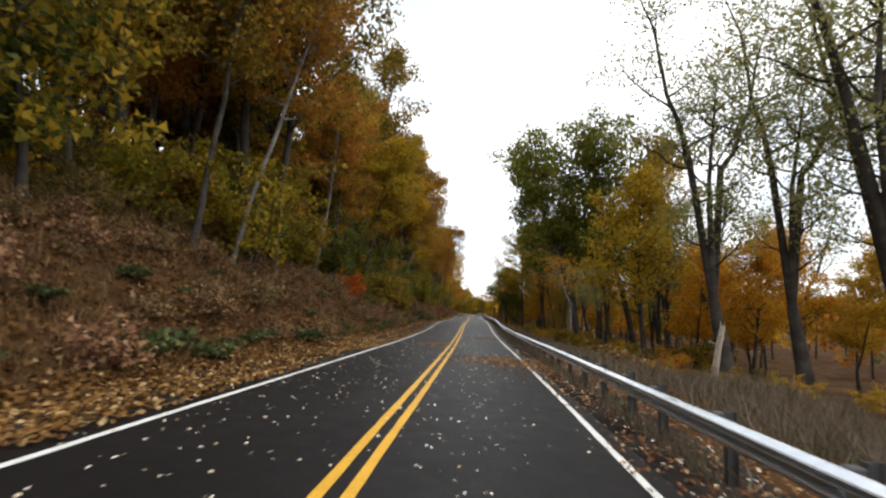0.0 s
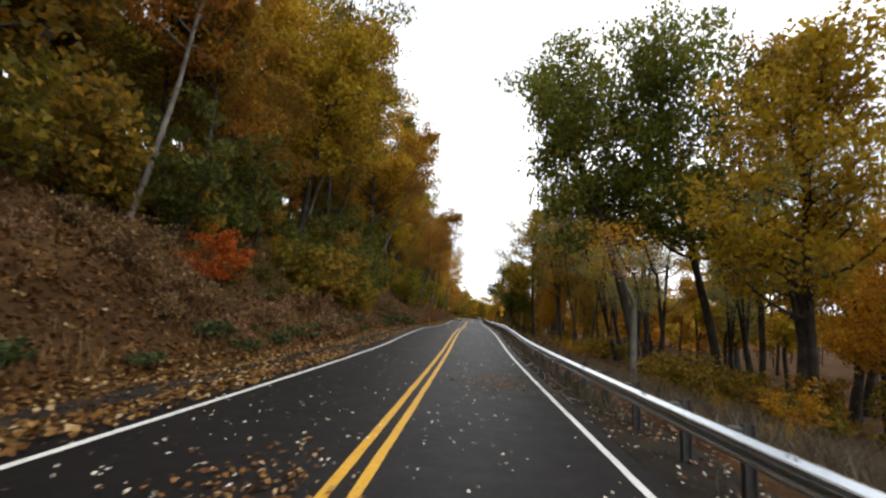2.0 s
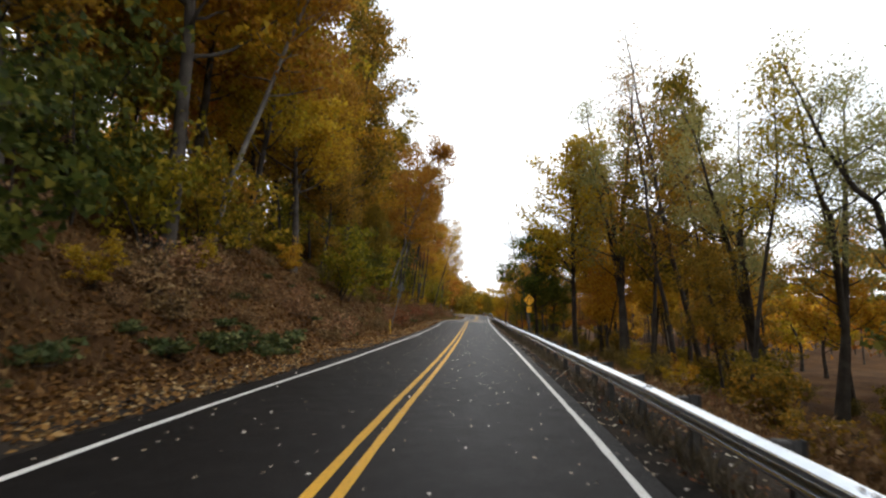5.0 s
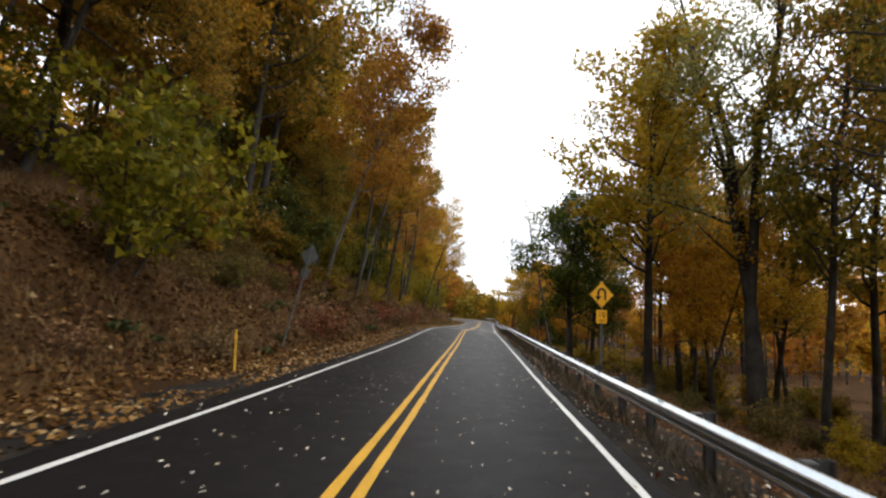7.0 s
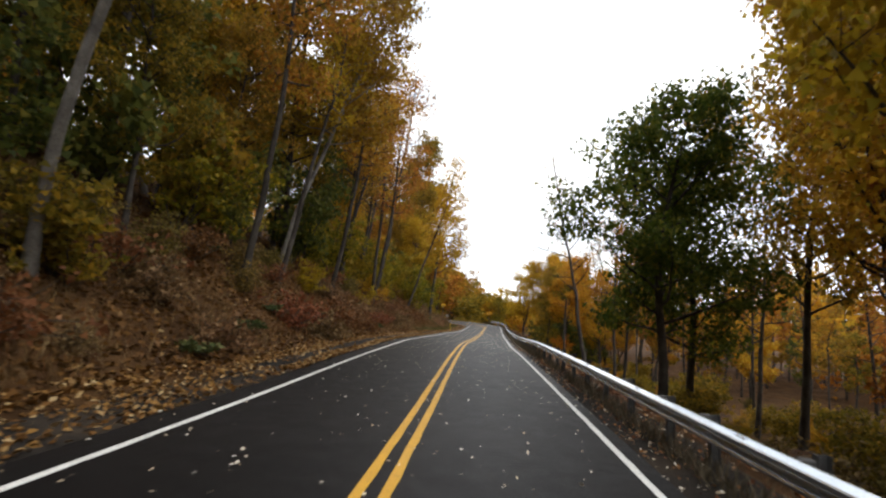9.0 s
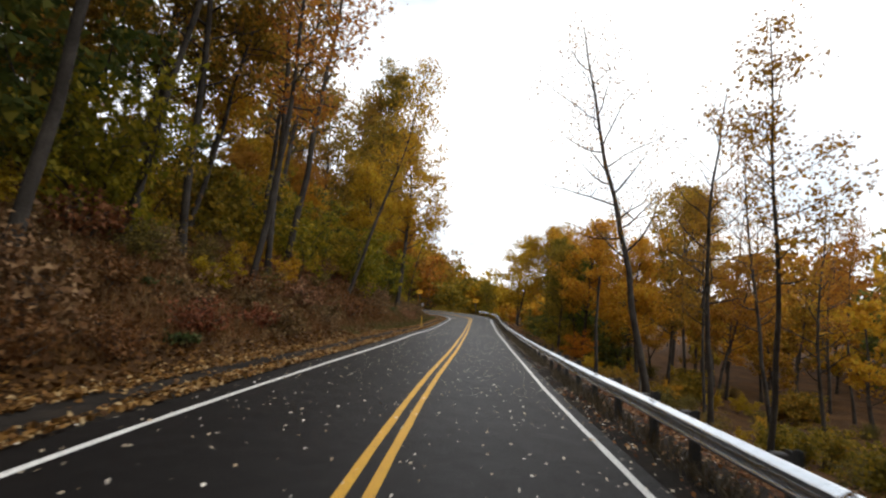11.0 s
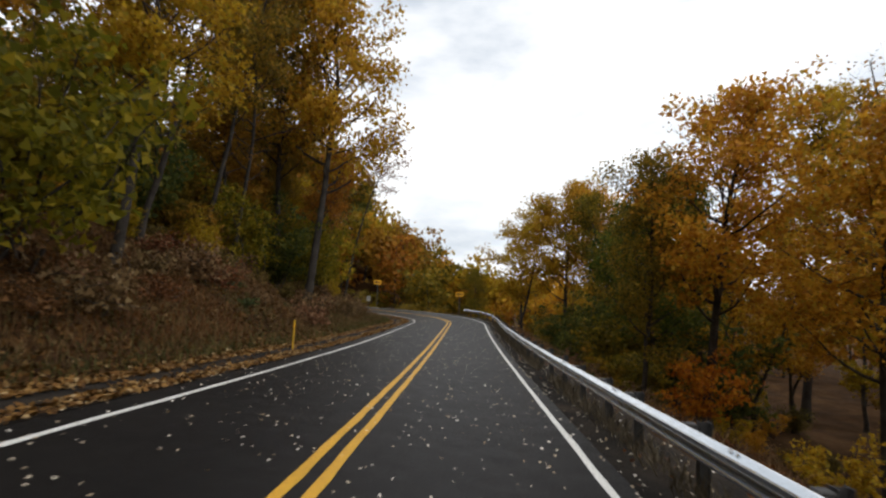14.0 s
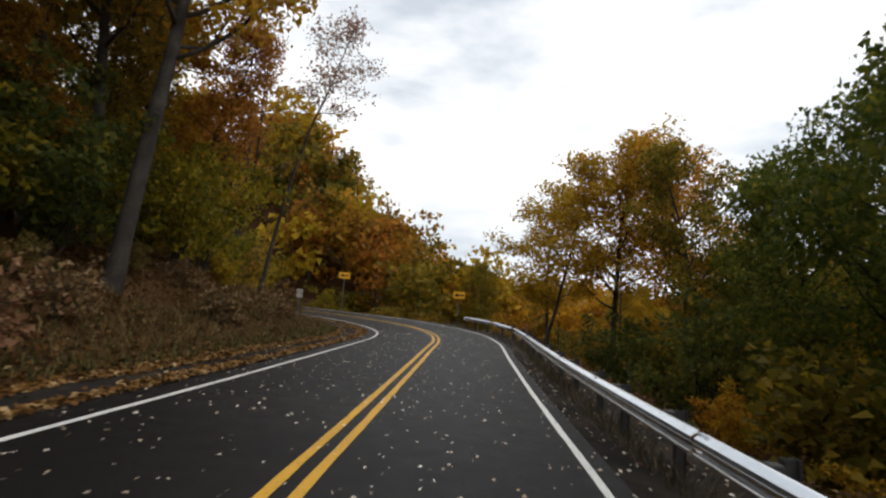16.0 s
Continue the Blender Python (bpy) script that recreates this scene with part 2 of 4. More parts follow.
def spline(points, step):
    """A smooth line through the points, in even steps."""
    p = np.array([points[0], *points, points[-1]], float)
    out = []
    for i in range(1, len(p) - 2):
        a, b, c, d = p[i - 1], p[i], p[i + 1], p[i + 2]
        u = np.linspace(0, 1, 40, endpoint=False)[:, None]
        out.append(0.5 * (2 * b + (c - a) * u + (2 * a - 5 * b + 4 * c - d) * u**2 + (3 * b - a - 3 * c + d) * u**3))
    out = np.vstack([*out, p[-1:]])
    s = np.r_[0, np.cumsum(np.hypot(*np.diff(out, axis=0).T))]
    at = np.arange(0, s[-1], step)
    return np.stack([np.interp(at, s, out[:, k]) for k in range(out.shape[1])], 1)


AXIS = spline(LINE, 0.5)
_t = np.gradient(AXIS, axis=0)
_t /= np.linalg.norm(_t, axis=1)[:, None]
SIDE = np.stack([_t[:, 1], -_t[:, 0]], 1)
ARC = np.arange(len(AXIS)) * 0.5
_rise = np.array(RISE, float)
# station along the line, counted like the first axis: equals y while the road is straight
_k = np.argmax(AXIS[:, 1] > 150)
STATION = ARC - np.interp(0, AXIS[:_k, 1], ARC[:_k])
_kern = np.hanning(21) / np.hanning(21).sum()
LEVEL = np.convolve(np.pad(np.interp(STATION, _rise[:, 0], _rise[:, 1]), 10, "edge"), _kern, "valid")
BANK = np.interp(STATION, [-80, 0, 50, 100, 150, 165, 182, 198, 300], [0.057, 0.057, 0.05, 0.022, 0.078, 0.051, 0.021, -0.024, -0.05])
HALF = 2.72


def on_road(i, d, lift=0.0):
    """The place d metres to the right of the line at its step i."""
    q = AXIS[i] + SIDE[i] * d
    return (q[0], q[1], LEVEL[i] + 0.06 - BANK[i] * (d - 0.0) + lift)


def step_at(station):
    return int(np.clip(np.searchsorted(STATION, station), 0, len(STATION) - 1))


def strip(name, offsets, lifts, i0, i1, material, every=1, ragged=0.0, parent=None):
    verts, faces = [], []
    k = len(offsets)
    rng = np.random.default_rng(5)
    for j, i in enumerate(range(i0, i1, every)):
        for n, (d, h) in enumerate(zip(offsets, lifts)):
            w = ragged * rng.normal() if n in (0, k - 1) else 0.0
            verts.append(on_road(i, d + w, h))
        if j:
            for n in range(k - 1):
                a = (j - 1) * k + n
                faces.append((a, a + 1, a + k + 1, a + k))
    return mesh_of(name, verts, faces, material)


def ground_profile(d, st):
    """Height over the road's edge, d metres to the right of its line, at the station st."""
    left = np.interp(-d, [3.3, 3.9, 4.5, 5.2, 6.2, 8.5, 11.0, 18, 30, 60, 120, 400, 3000],
                     [-0.09, -0.12, -0.13, 0.02, 0.45, 2.3, 4.3, 8.5, 15, 29, 40, 45, 45])
    low = np.interp(st, [110, 140, 170, 192, 215, 260], [1.0, 0.8, 0.8, 0.5, 0.42, 0.45])
    left = np.where(left > 0, left * low, left)
    deep = np.interp(st, [-40, 20, 45, 60, 100, 140, 200], [0.45, 0.5, 0.95, 1.0, 0.9, 1.15, 1.2])
    right = np.interp(d, [3.1, 3.7, 4.5, 5.8, 8.5, 14, 25, 45, 120, 3000], [-0.09, -0.13, -0.24, -0.60, -1.8, -3.6, -4.8, -5.5, -6.5, -9])
    right = right * np.where(d > 4.5, deep, 1.0)
    return np.where(d < 0, left, right)


def station_offset(x, y):
    """Nearest step of the line and signed distance from it for arrays x, y."""
    st, off, idx = np.empty(len(x)), np.empty(len(x)), np.empty(len(x), int)
    for a in range(0, len(x), 4000):
        b = slice(a, a + 4000)
        dx, dy = x[b, None] - AXIS[None, :, 0], y[b, None] - AXIS[None, :, 1]
        i = np.argmin(dx * dx + dy * dy, 1)
        r = np.arange(len(i))
        side = np.sign(dx[r, i] * SIDE[i, 0] + dy[r, i] * SIDE[i, 1])
        off[b], idx[b] = np.sqrt(dx[r, i] ** 2 + dy[r, i] ** 2) * np.where(side == 0, 1, side), i
    return STATION[idx], off, idx


def ground_z(x, y):
    x, y = np.atleast_1d(np.asarray(x, float)), np.atleast_1d(np.asarray(y, float))
    st, d, i = station_offset(x, y)
    edge = np.clip(d, -4.7, 5.3)
    z = LEVEL[i] + 0.06 - BANK[i] * edge + ground_profile(d, st)
    z = np.where(np.abs(d) < 3.3, LEVEL[i] + 0.06 - BANK[i] * d - 0.14, z)
    far = np.clip((np.abs(d) - 4.5) / 4, 0, 1)
    bumps = np.array([noise.noise((a * 0.16, b * 0.16, 3.1)) * 0.55 + noise.noise((a * 0.7, b * 0.7, 7.7)) * 0.16 for a, b in zip(x, y)])
    rough = np.clip((-d - 5.2) / 1.5, 0, 1) * np.clip((60 + d) / 30, 0, 1)
    bumps = bumps + rough * np.array([noise.noise((a * 0.42, b * 0.42, 11.3)) * 0.5 for a, b in zip(x, y)])
    u = np.clip((y - 222) / 18, 0, 1)
    return z + bumps * far + u * u * (3 - 2 * u) * np.clip((2 - x) / 22, 0, 1.2) ** 1.3 * 17.5


def build_ground():
    xs = np.r_[-3000, -1200, -500, -250, -150, -100, np.arange(-75, -24, 3.0), np.arange(-24, -12, 1.0), np.arange(-12, 12, 0.4),
               np.arange(12, 30, 1.5), np.arange(30, 80, 5.0), 110, 160, 260, 500, 1200, 3000]
    ys = np.r_[-3000, -1000, -300, -120, -60, np.arange(-30, 6, 3.0), np.arange(6, 226, 0.8), np.arange(226, 290, 4.0), 310, 350, 420, 600, 1200, 3000]
    gx, gy = np.meshgrid(xs, ys)
    z = ground_z(gx.ravel(), gy.ravel())
    w, h = len(xs), len(ys)
    i = np.arange(w * h).reshape(h, w)
    faces = np.stack([i[:-1, :-1], i[:-1, 1:], i[1:, 1:], i[1:, :-1]], -1).reshape(-1, 4)
    ob = new("ground", mesh_of("ground", np.stack([gx.ravel(), gy.ravel(), z], 1).tolist(), faces.tolist(), SOIL, True))
    return tagged(ob, "brown wooded ground of leaf litter, a steep bank and a falling slope", "ground", kind="structure")


build_ground()
N = len(AXIS)
I0, I1 = step_at(-60), N - 2
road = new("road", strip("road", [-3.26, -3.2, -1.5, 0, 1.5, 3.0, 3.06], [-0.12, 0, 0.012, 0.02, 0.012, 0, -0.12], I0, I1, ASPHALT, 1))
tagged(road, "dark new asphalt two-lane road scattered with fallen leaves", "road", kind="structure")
for nm, d, mt, lb in (("edge_line", -HALF, WHITE_LINE, "white painted edge line"), ("edge_line", HALF, WHITE_LINE, "white painted edge line"),
                      ("centre_line", -0.12, YELLOW_LINE, "yellow painted centre stripe"), ("centre_line", 0.12, YELLOW_LINE, "yellow painted centre stripe")):
    w = 0.048 if abs(d) > 1 else 0.053
    up = 0.006 + (0.02 if abs(d) < 1 else 0.002)
    ob = under(road, nm, strip(nm, [d - w, d + w], [up, up], I0, I1, mt, 1, 0.004), lb)
for nm, ds, hs in (("shoulder", [-4.6, -3.9, -3.26, -3.0], [-0.09, -0.03, -0.014, -0.05]), ("shoulder", [2.8, 3.06, 3.6, 4.2, 4.7], [-0.05, -0.014, -0.03, -0.08, -0.26])):
    ob = new(nm, strip(nm, ds, hs, I0, I1, GRAVEL, 1, 0.06))
    tagged(ob, "narrow dark gravel shoulder littered with brown leaves", "shoulder", kind="structure")


# ---- guardrail ----
def beam_mesh(length):
    prof = [(0.0, 0.0), (0.030, 0.004), (0.088, 0.030), (0.099, 0.046), (0.097, 0.062), (0.088, 0.074), (0.070, 0.082), (0.018, 0.096), (0.012, 0.106), (0.020, 0.116), (0.074, 0.142), (0.083, 0.156), (0.081, 0.196), (0.070, 0.208), (0.016, 0.244), (0.0, 0.250)]
    ring = [(-u, v) for u, v in prof] + [(-u + 0.006, v) for u, v in reversed(prof)]
    verts = [(u, y, v) for y in (-length / 2, length / 2) for u, v in ring]
    k = len(ring)
    faces = [(i, (i + 1) % k, k + (i + 1) % k, k + i) for i in range(k)]
    for e in (0, k):
        for j in range(len(prof) - 1):
            f = (e + j, e + j + 1, e + k - 2 - j, e + k - 1 - j)
            faces.append(f if e else f[::-1])
    return mesh_of("beam", verts, faces, ZINC)


def post_mesh():
    bm = bmesh.new()
    for sx, sy, ox in ((0.10, 0.008, 0.0), (0.010, 0.10, -0.05), (0.010, 0.10, 0.05)):
        bmesh.ops.create_cube(bm, size=1.0, matrix=Matrix.Translation((ox, 0, 0.0)) @ Matrix.Diagonal((sx, sy, 1.5, 1)))
    return bm_mesh("post", bm, STEEL_DARK)


def rail_offset(station):
    return 3.52


def build_guardrail():
    rail = tagged(new("guardrail"), "galvanised steel W-beam guardrail on dark posts along the roadside", "guardrail")
    s = -42.0
    beam, post, block = beam_mesh(3.93), post_mesh(), box_mesh("blockout", 0.12, 0.11, 0.27, STEEL_DARK, 0.012)
    bolt = box_mesh("bolt", 0.02, 0.035, 0.035, ZINC, 0.006)
    end = 199.0
    rng = np.random.default_rng(11)
    n = 0
    while s < end:
        i = step_at(s)
        for half in (0, 1):
            j = step_at(s + 1.905 * half)
            head = math.degrees(math.atan2(-SIDE[j][1], -SIDE[j][0])) + 180
            tall = 0.415
            out = rail_offset(STATION[j])
            base = Vector(on_road(j, out + 0.20, tall - 0.58))
            under(rail, "post", post, "", pose(*(base + Vector((0, 0, 0.11 + rng.uniform(-0.015, 0.03)))), rng.normal() * 0.8, rng.normal() * 0.8, head))
            under(rail, "blockout", block, "", pose(*(Vector(on_road(j, out + 0.07, tall - 0.005))), 0, rng.normal(), head))
            q = Vector(on_road(j, out - 0.015, tall + 0.095))
            under(rail, "bolt", bolt, "", pose(*q, 0, 0, head))
        j0, j1 = step_at(s - 0.95), step_at(s + 2.86)
        a, b = (Vector(on_road(k, rail_offset(STATION[k]), 0.415)) for k in (j0, j1))
        mid, way = (a + b) / 2, (b - a)
        head = math.degrees(math.atan2(-way.x, way.y))
        under(rail, "beam", beam, "", pose(mid.x, mid.y, mid.z + 0.002 * (n % 2), math.degrees(math.atan2(way.z, math.hypot(way.x, way.y))), 0, head))
        for back in (0.05, 0.16):
            j = step_at(STATION[j1] - back)
            q = b - way.normalized() * back
            off = SIDE[j]
            under(rail, "bolt", bolt, "", pose(q.x - off[0] * 0.045, q.y - off[1] * 0.045, q.z + 0.228, 0, 40, head))
        s += 3.81
        n += 1
    return rail


build_guardrail()


# ---- trees ----
class Limbs:
    """Collects tapered tubes into one mesh."""

    def __init__(self):
        self.verts, self.faces = [], []

    def tube(self, pts, radii, sides):
        pts = np.asarray(pts, float)
        t = np.gradient(pts, axis=0)
        t /= np.linalg.norm(t, axis=1)[:, None] + 1e-9
        ref = np.array([0.31, 0.95, 0.05])
        u = np.cross(t, ref)
        u /= np.linalg.norm(u, axis=1)[:, None] + 1e-9
        v = np.cross(t, u)
        a0 = len(self.verts)
        ang = np.linspace(0, 2 * np.pi, sides, endpoint=False)
        for p, r, uu, vv in zip(pts, radii, u, v):
            for a in ang:
                self.verts.append(p + r * (np.cos(a) * uu + np.sin(a) * vv))
        for j in range(len(pts) - 1):
            for k in range(sides):
                q = a0 + j * sides
                self.faces.append((q + k, q + (k + 1) % sides, q + sides + (k + 1) % sides, q + sides + k))


def bend(rng, start, way, length, steps, wiggle, lift):
    """A crooked line of points that starts in the given way and turns upwards by lift."""
    pts, d = [np.array(start, float)], np.array(way, float)
    for _ in range(steps):
        d = d + rng.normal(size=3) * wiggle + np.array([0, 0, lift])
        d /= np.linalg.norm(d)
        pts.append(pts[-1] + d * length / steps)
    return np.array(pts), d


def leaf_quads(rng, centres, size, droop=0.25):
    """Pointed three-cornered leaves about the centres, each turned its own way."""
    n = len(centres)
    a = rng.normal(size=(n, 3))
    a /= np.linalg.norm(a, axis=1)[:, None]
    a[:, 2] -= droop
    a /= np.linalg.norm(a, axis=1)[:, None]
    b = np.cross(a, rng.normal(size=(n, 3)))
    b /= np.linalg.norm(b, axis=1)[:, None]
    s = (size * rng.uniform(0.6, 1.3, n))[:, None]
    return np.stack([centres - a * s * 0.60, centres + a * s * 0.40 + b * s * 0.48, centres + a * s * 0.45 - b * s * 0.44], 1)


def ball(rng, n):
    """Random places within a ball of radius one."""
    v = rng.normal(size=(n, 3))
    return v / np.linalg.norm(v, axis=1)[:, None] * rng.uniform(0, 1, (n, 1)) ** 0.5


def tree(seed, height, girth, clear, spread, leaves, size, leaf, bark=BARK, limbs=14, lean=0.05, crook=0.06, fork=0, twigs=2, clump=0.55, lift=0.10, dome=0.55, loose=1.3, spine=None, boughs=()):
    """One tree: trunk with limbs and twigs in one mesh, leaves in another.
    clear: the bare part of the height; spread: the crown's radius; fork: number of leaders;
    spine, boughs: a few places that a trunk and its main boughs pass, for a trunk of a shape of its own."""
    rng = np.random.default_rng(seed)
    wood = Limbs()
    tips, weight = [], []
    leaders = []
    steps = 11
    if spine:
        pts = spline([(0, 0, -0.5), *spine], 0.7)
        pts[:, :2] += rng.normal(size=(len(pts), 2)) * 0.03
        rad = girth * np.linspace(1.3, 0.72 if boughs else 0.10, len(pts))
        wood.tube(pts, rad, 9)
        if not boughs:
            leaders.append((pts, rad, clear))
        for bough in boughs:
            p2 = spline([tuple(pts[-1]), *bough], 0.7)
            p2[1:] += rng.normal(size=(len(p2) - 1, 3)) * 0.07
            r2 = girth * np.linspace(0.58, 0.07, len(p2))
            wood.tube(p2, r2, 7)
            leaders.append((p2, r2, 0.06))
    elif fork:
        h0 = height * clear * 0.75
        pts, d = bend(rng, (0, 0, -0.4), (lean, 0, 1), h0 + 0.4, 5, crook * 0.6, 0.05)
        wood.tube(pts, girth * np.linspace(1.25, 0.85, 6), 9)
        turn0 = rng.uniform(0, 6.28)
        for k in range(fork):
            a = turn0 + 6.28 * k / fork + rng.normal() * 0.3
            p2, _ = bend(rng, pts[-1], (math.cos(a) * 0.42, math.sin(a) * 0.42, 1), (height - h0) * rng.uniform(0.8, 1.0), steps, crook, 0.05)
            r2 = girth * 0.62 * np.linspace(1, 0.10, steps + 1)
            wood.tube(p2, r2, 7)
            leaders.append((p2, r2, 0.12))
    else:
        pts, d = bend(rng, (0, 0, -0.4), (lean, 0, 1), height, steps, crook, 0.03)
        flare = np.linspace(1, 0.08, steps + 1) ** 0.8
        flare[0] *= 1.35
        wood.tube(pts, girth * flare, 9)
        leaders.append((pts, girth * flare, clear))
    for pts, rad, low in leaders:
        count = limbs if len(leaders) == 1 else max(5, limbs // len(leaders) + 2)
        for k in range(count):
            u = low + (1 - low) * ((k + rng.uniform(0.1, 0.9)) / count)
            f = u * (len(pts) - 1)
            i = min(int(f), len(pts) - 2)
            p = pts[i] + (pts[i + 1] - pts[i]) * (f - i)
            r = rad[i]
            rel = (u - low) / (1 - low)
            reach = spread * (math.sin(math.pi * min(1, 0.22 + rel * 0.78)) ** dome) * rng.uniform(0.65, 1.15)
            if len(leaders) > 1:
                reach *= 0.62
            a = k * 2.4 + rng.normal() * 0.5
            up = 0.25 + 0.6 * rel + rng.normal() * 0.15
            bp, _ = bend(rng, p, (math.cos(a), math.sin(a), up), max(0.5, reach), 6, 0.16, lift)
            br = max(0.018, min(r * 0.5, 0.02 + reach * 0.014)) * np.linspace(1, 0.15, 7)
            wood.tube(bp, br, 4)
            tips += [bp[3], bp[4], bp[5], bp[6]]
            full = (reach / spread) ** 1.2 + 0.12
            weight += [0.6 * full, 1.0 * full, 1.1 * full, 1.1 * full]
            for _ in range(twigs):
                j = rng.integers(2, 6)
                w = rng.normal(size=3)
                w[2] = abs(w[2]) * 0.7
                w /= np.linalg.norm(w)
                tp, _ = bend(rng, bp[j], w, max(0.4, reach * rng.uniform(0.25, 0.5)), 3, 0.2, 0.06)
                wood.tube(tp, br[j] * 0.55 * np.linspace(1, 0.2, 4), 3)
                tips += [tp[2], tp[3]]
                weight += [0.8 * full, 1.2 * full]
        tips.append(pts[-1])
        weight.append(0.8)
    tips, weight = np.array(tips), np.array(weight) * rng.uniform(0.35, 1.5, len(weight))
    pick = rng.choice(len(tips), leaves, p=weight / weight.sum())
    centres = tips[pick] + ball(rng, leaves) * np.array([clump, clump, clump * 0.6]) * loose
    root = new("tree")
    under(root, "trunk", mesh_of("trunk", wood.verts, wood.faces, bark, True))
    under(root, "crown", quads_mesh("crown", leaf_quads(rng, centres, size), leaf))
    return root


def shrub(seed, height, spread, leaves, size, leaf, stems=7, name="shrub"):
    rng = np.random.default_rng(seed)
    wood, tips = Limbs(), []
    for k in range(stems):
        a = rng.uniform(0, 6.28)
        r = spread * rng.uniform(0.3, 1.0) / height
        p, _ = bend(rng, (rng.normal() * 0.12, rng.normal() * 0.12, -0.15), (math.cos(a) * r, math.sin(a) * r, 1), height * rng.uniform(0.6, 1.05), 6, 0.16, 0.0)
        wood.tube(p, (0.012 + height * 0.006) * np.linspace(1, 0.2, 7), 3)
        for j in (2, 3, 4, 5, 6):
            tips.append(p[j])
            if j == 3:
                continue
            w = rng.normal(size=3)
            w[2] *= 0.3
            w /= np.linalg.norm(w)
            q, _ = bend(rng, p[j], w, spread * rng.uniform(0.25, 0.6), 2, 0.2, 0.02)
            wood.tube(q, 0.010 * np.linspace(1, 0.3, 3), 3)
            tips += [q[1], q[2]]
    tips = np.array(tips)
    w = rng.uniform(0.3, 1.4, len(tips))
    pick = rng.choice(len(tips), leaves, p=w / w.sum())
    c = tips[pick] + ball(rng, leaves) * np.array([1, 1, 0.65]) * spread * 0.22
    c[:, 2] = np.maximum(c[:, 2], 0.05)
    root = new(name)
    tagged(under(root, "brushwood", mesh_of("brushwood", wood.verts, wood.faces, BARK, True)), kind="stuff")
    under(root, "foliage", quads_mesh("foliage", leaf_quads(rng, c, size), leaf))
    return root


KINDS = {}


def kind_of(key, ob, label, category, group):
    ob.matrix_basis = pose(0, 0, -900)
    KINDS[key] = tagged(ob, label, category, group)
    return ob


T = "trees of the roadside wood"
S = "shrubs of the bank"
kind_of("gold", tree(1, 17, 0.24, 0.34, 5.0, 10500, 0.22, LEAF_GOLD, limbs=30, twigs=3, clump=0.8), "tall maple with golden-yellow autumn leaves", "tree", T)
kind_of("gold2", tree(2, 14, 0.18, 0.24, 5.2, 13000, 0.185, LEAF_GOLD, limbs=28, fork=2, twigs=3, clump=0.8), "forked tree with golden-orange autumn leaves", "tree", T)
kind_of("rust", tree(3, 18, 0.21, 0.36, 5.2, 9600, 0.23, LEAF_RUST, limbs=30, twigs=3, clump=0.8), "tall tree with rust-brown autumn leaves", "tree", T)
kind_of("olive", tree(4, 19, 0.20, 0.28, 5.2, 9600, 0.23, LEAF_OLIVE, limbs=30, twigs=3, clump=0.8), "tall tree with fading olive-green leaves", "tree", T)
kind_of("olive2", tree(5, 15, 0.17, 0.24, 4.6, 13500, 0.165, LEAF_OLIVE, limbs=28, twigs=3, clump=0.76, lean=0.12), "leaning tree with olive and yellow leaves", "tree", T)
kind_of("oak", tree(6, 18, 0.33, 0.42, 5.6, 18000, 0.25, LEAF_MOSS, limbs=36, twigs=3, clump=0.9, dome=0.30, lift=0.08, loose=1.5), "large oak with dark green leaves", "tree", T)
kind_of("green", tree(7, 13, 0.22, 0.26, 4.6, 13000, 0.20, LEAF_MOSS, limbs=32, twigs=3, clump=0.75, dome=0.36), "broad tree with dull green leaves", "tree", T)
kind_of("sparse", tree(8, 20, 0.30, 0.30, 5.2, 9000, 0.125, LEAF_PALE, limbs=24, twigs=6, clump=0.9, loose=1.2, spine=[(-0.25, 0.1, 2.2), (-0.95, 0.2, 5.2), (-1.25, 0.2, 7.6)],
                       boughs=[[(-1.4, 0.1, 10.0), (-2.6, -0.4, 12.4), (-3.0, -0.6, 14.6), (-4.2, -0.8, 18.2)], [(-0.2, 0.4, 9.4), (1.0, 0.6, 11.0), (1.5, 0.7, 13.4), (2.9, 1.0, 17.6)], [(-1.0, -0.8, 11.0), (-0.7, -1.6, 15.5)]]), "dark forked tree with thin pale-green leaves", "tree", T)
kind_of("thin", tree(9, 19, 0.17, 0.35, 3.4, 3000, 0.09, LEAF_RUST, limbs=24, twigs=5, clump=0.7, loose=1.5, lean=0.06), "slender tree holding only a few brown leaves", "tree", T)
kind_of("bare", tree(10, 18, 0.15, 0.32, 3.4, 420, 0.14, LEAF_RUST, limbs=26, twigs=7, clump=0.5), "leafless slender grey tree", "tree", T)
kind_of("crooked", tree(18, 16, 0.20, 0.55, 3.2, 900, 0.16, LEAF_GOLD, bark=BARK_PALE, limbs=14, twigs=3, clump=0.8,
                        spine=[(0.05, 0, 2.2), (0.15, 0, 4.0), (0.38, 0, 4.8), (-0.5, 0.1, 6.5), (-1.2, 0.1, 9.0), (-1.8, 0, 12.0), (-1.7, 0, 16.0)]), "crooked pale-barked tree with a thin yellow crown", "tree", T)
kind_of("pink", tree(19, 14.5, 0.11, 0.66, 2.3, 2600, 0.13, LEAF_PINK, limbs=14, twigs=3, clump=0.6, lean=0.05), "slender leaning tree with a small pinkish-brown crown", "tree", T)
kind_of("slim", tree(20, 20, 0.15, 0.42, 3.0, 3600, 0.17, LEAF_RUST, limbs=20, twigs=4, clump=0.75, lean=0.10), "tall slim leaning tree with a thin rust-gold crown", "tree", T)
kind_of("slim2", tree(30, 19, 0.14, 0.45, 2.8, 3200, 0.17, LEAF_GOLD, limbs=18, twigs=4, clump=0.75, lean=0.08), "tall slim tree with a thin golden crown", "tree", T)
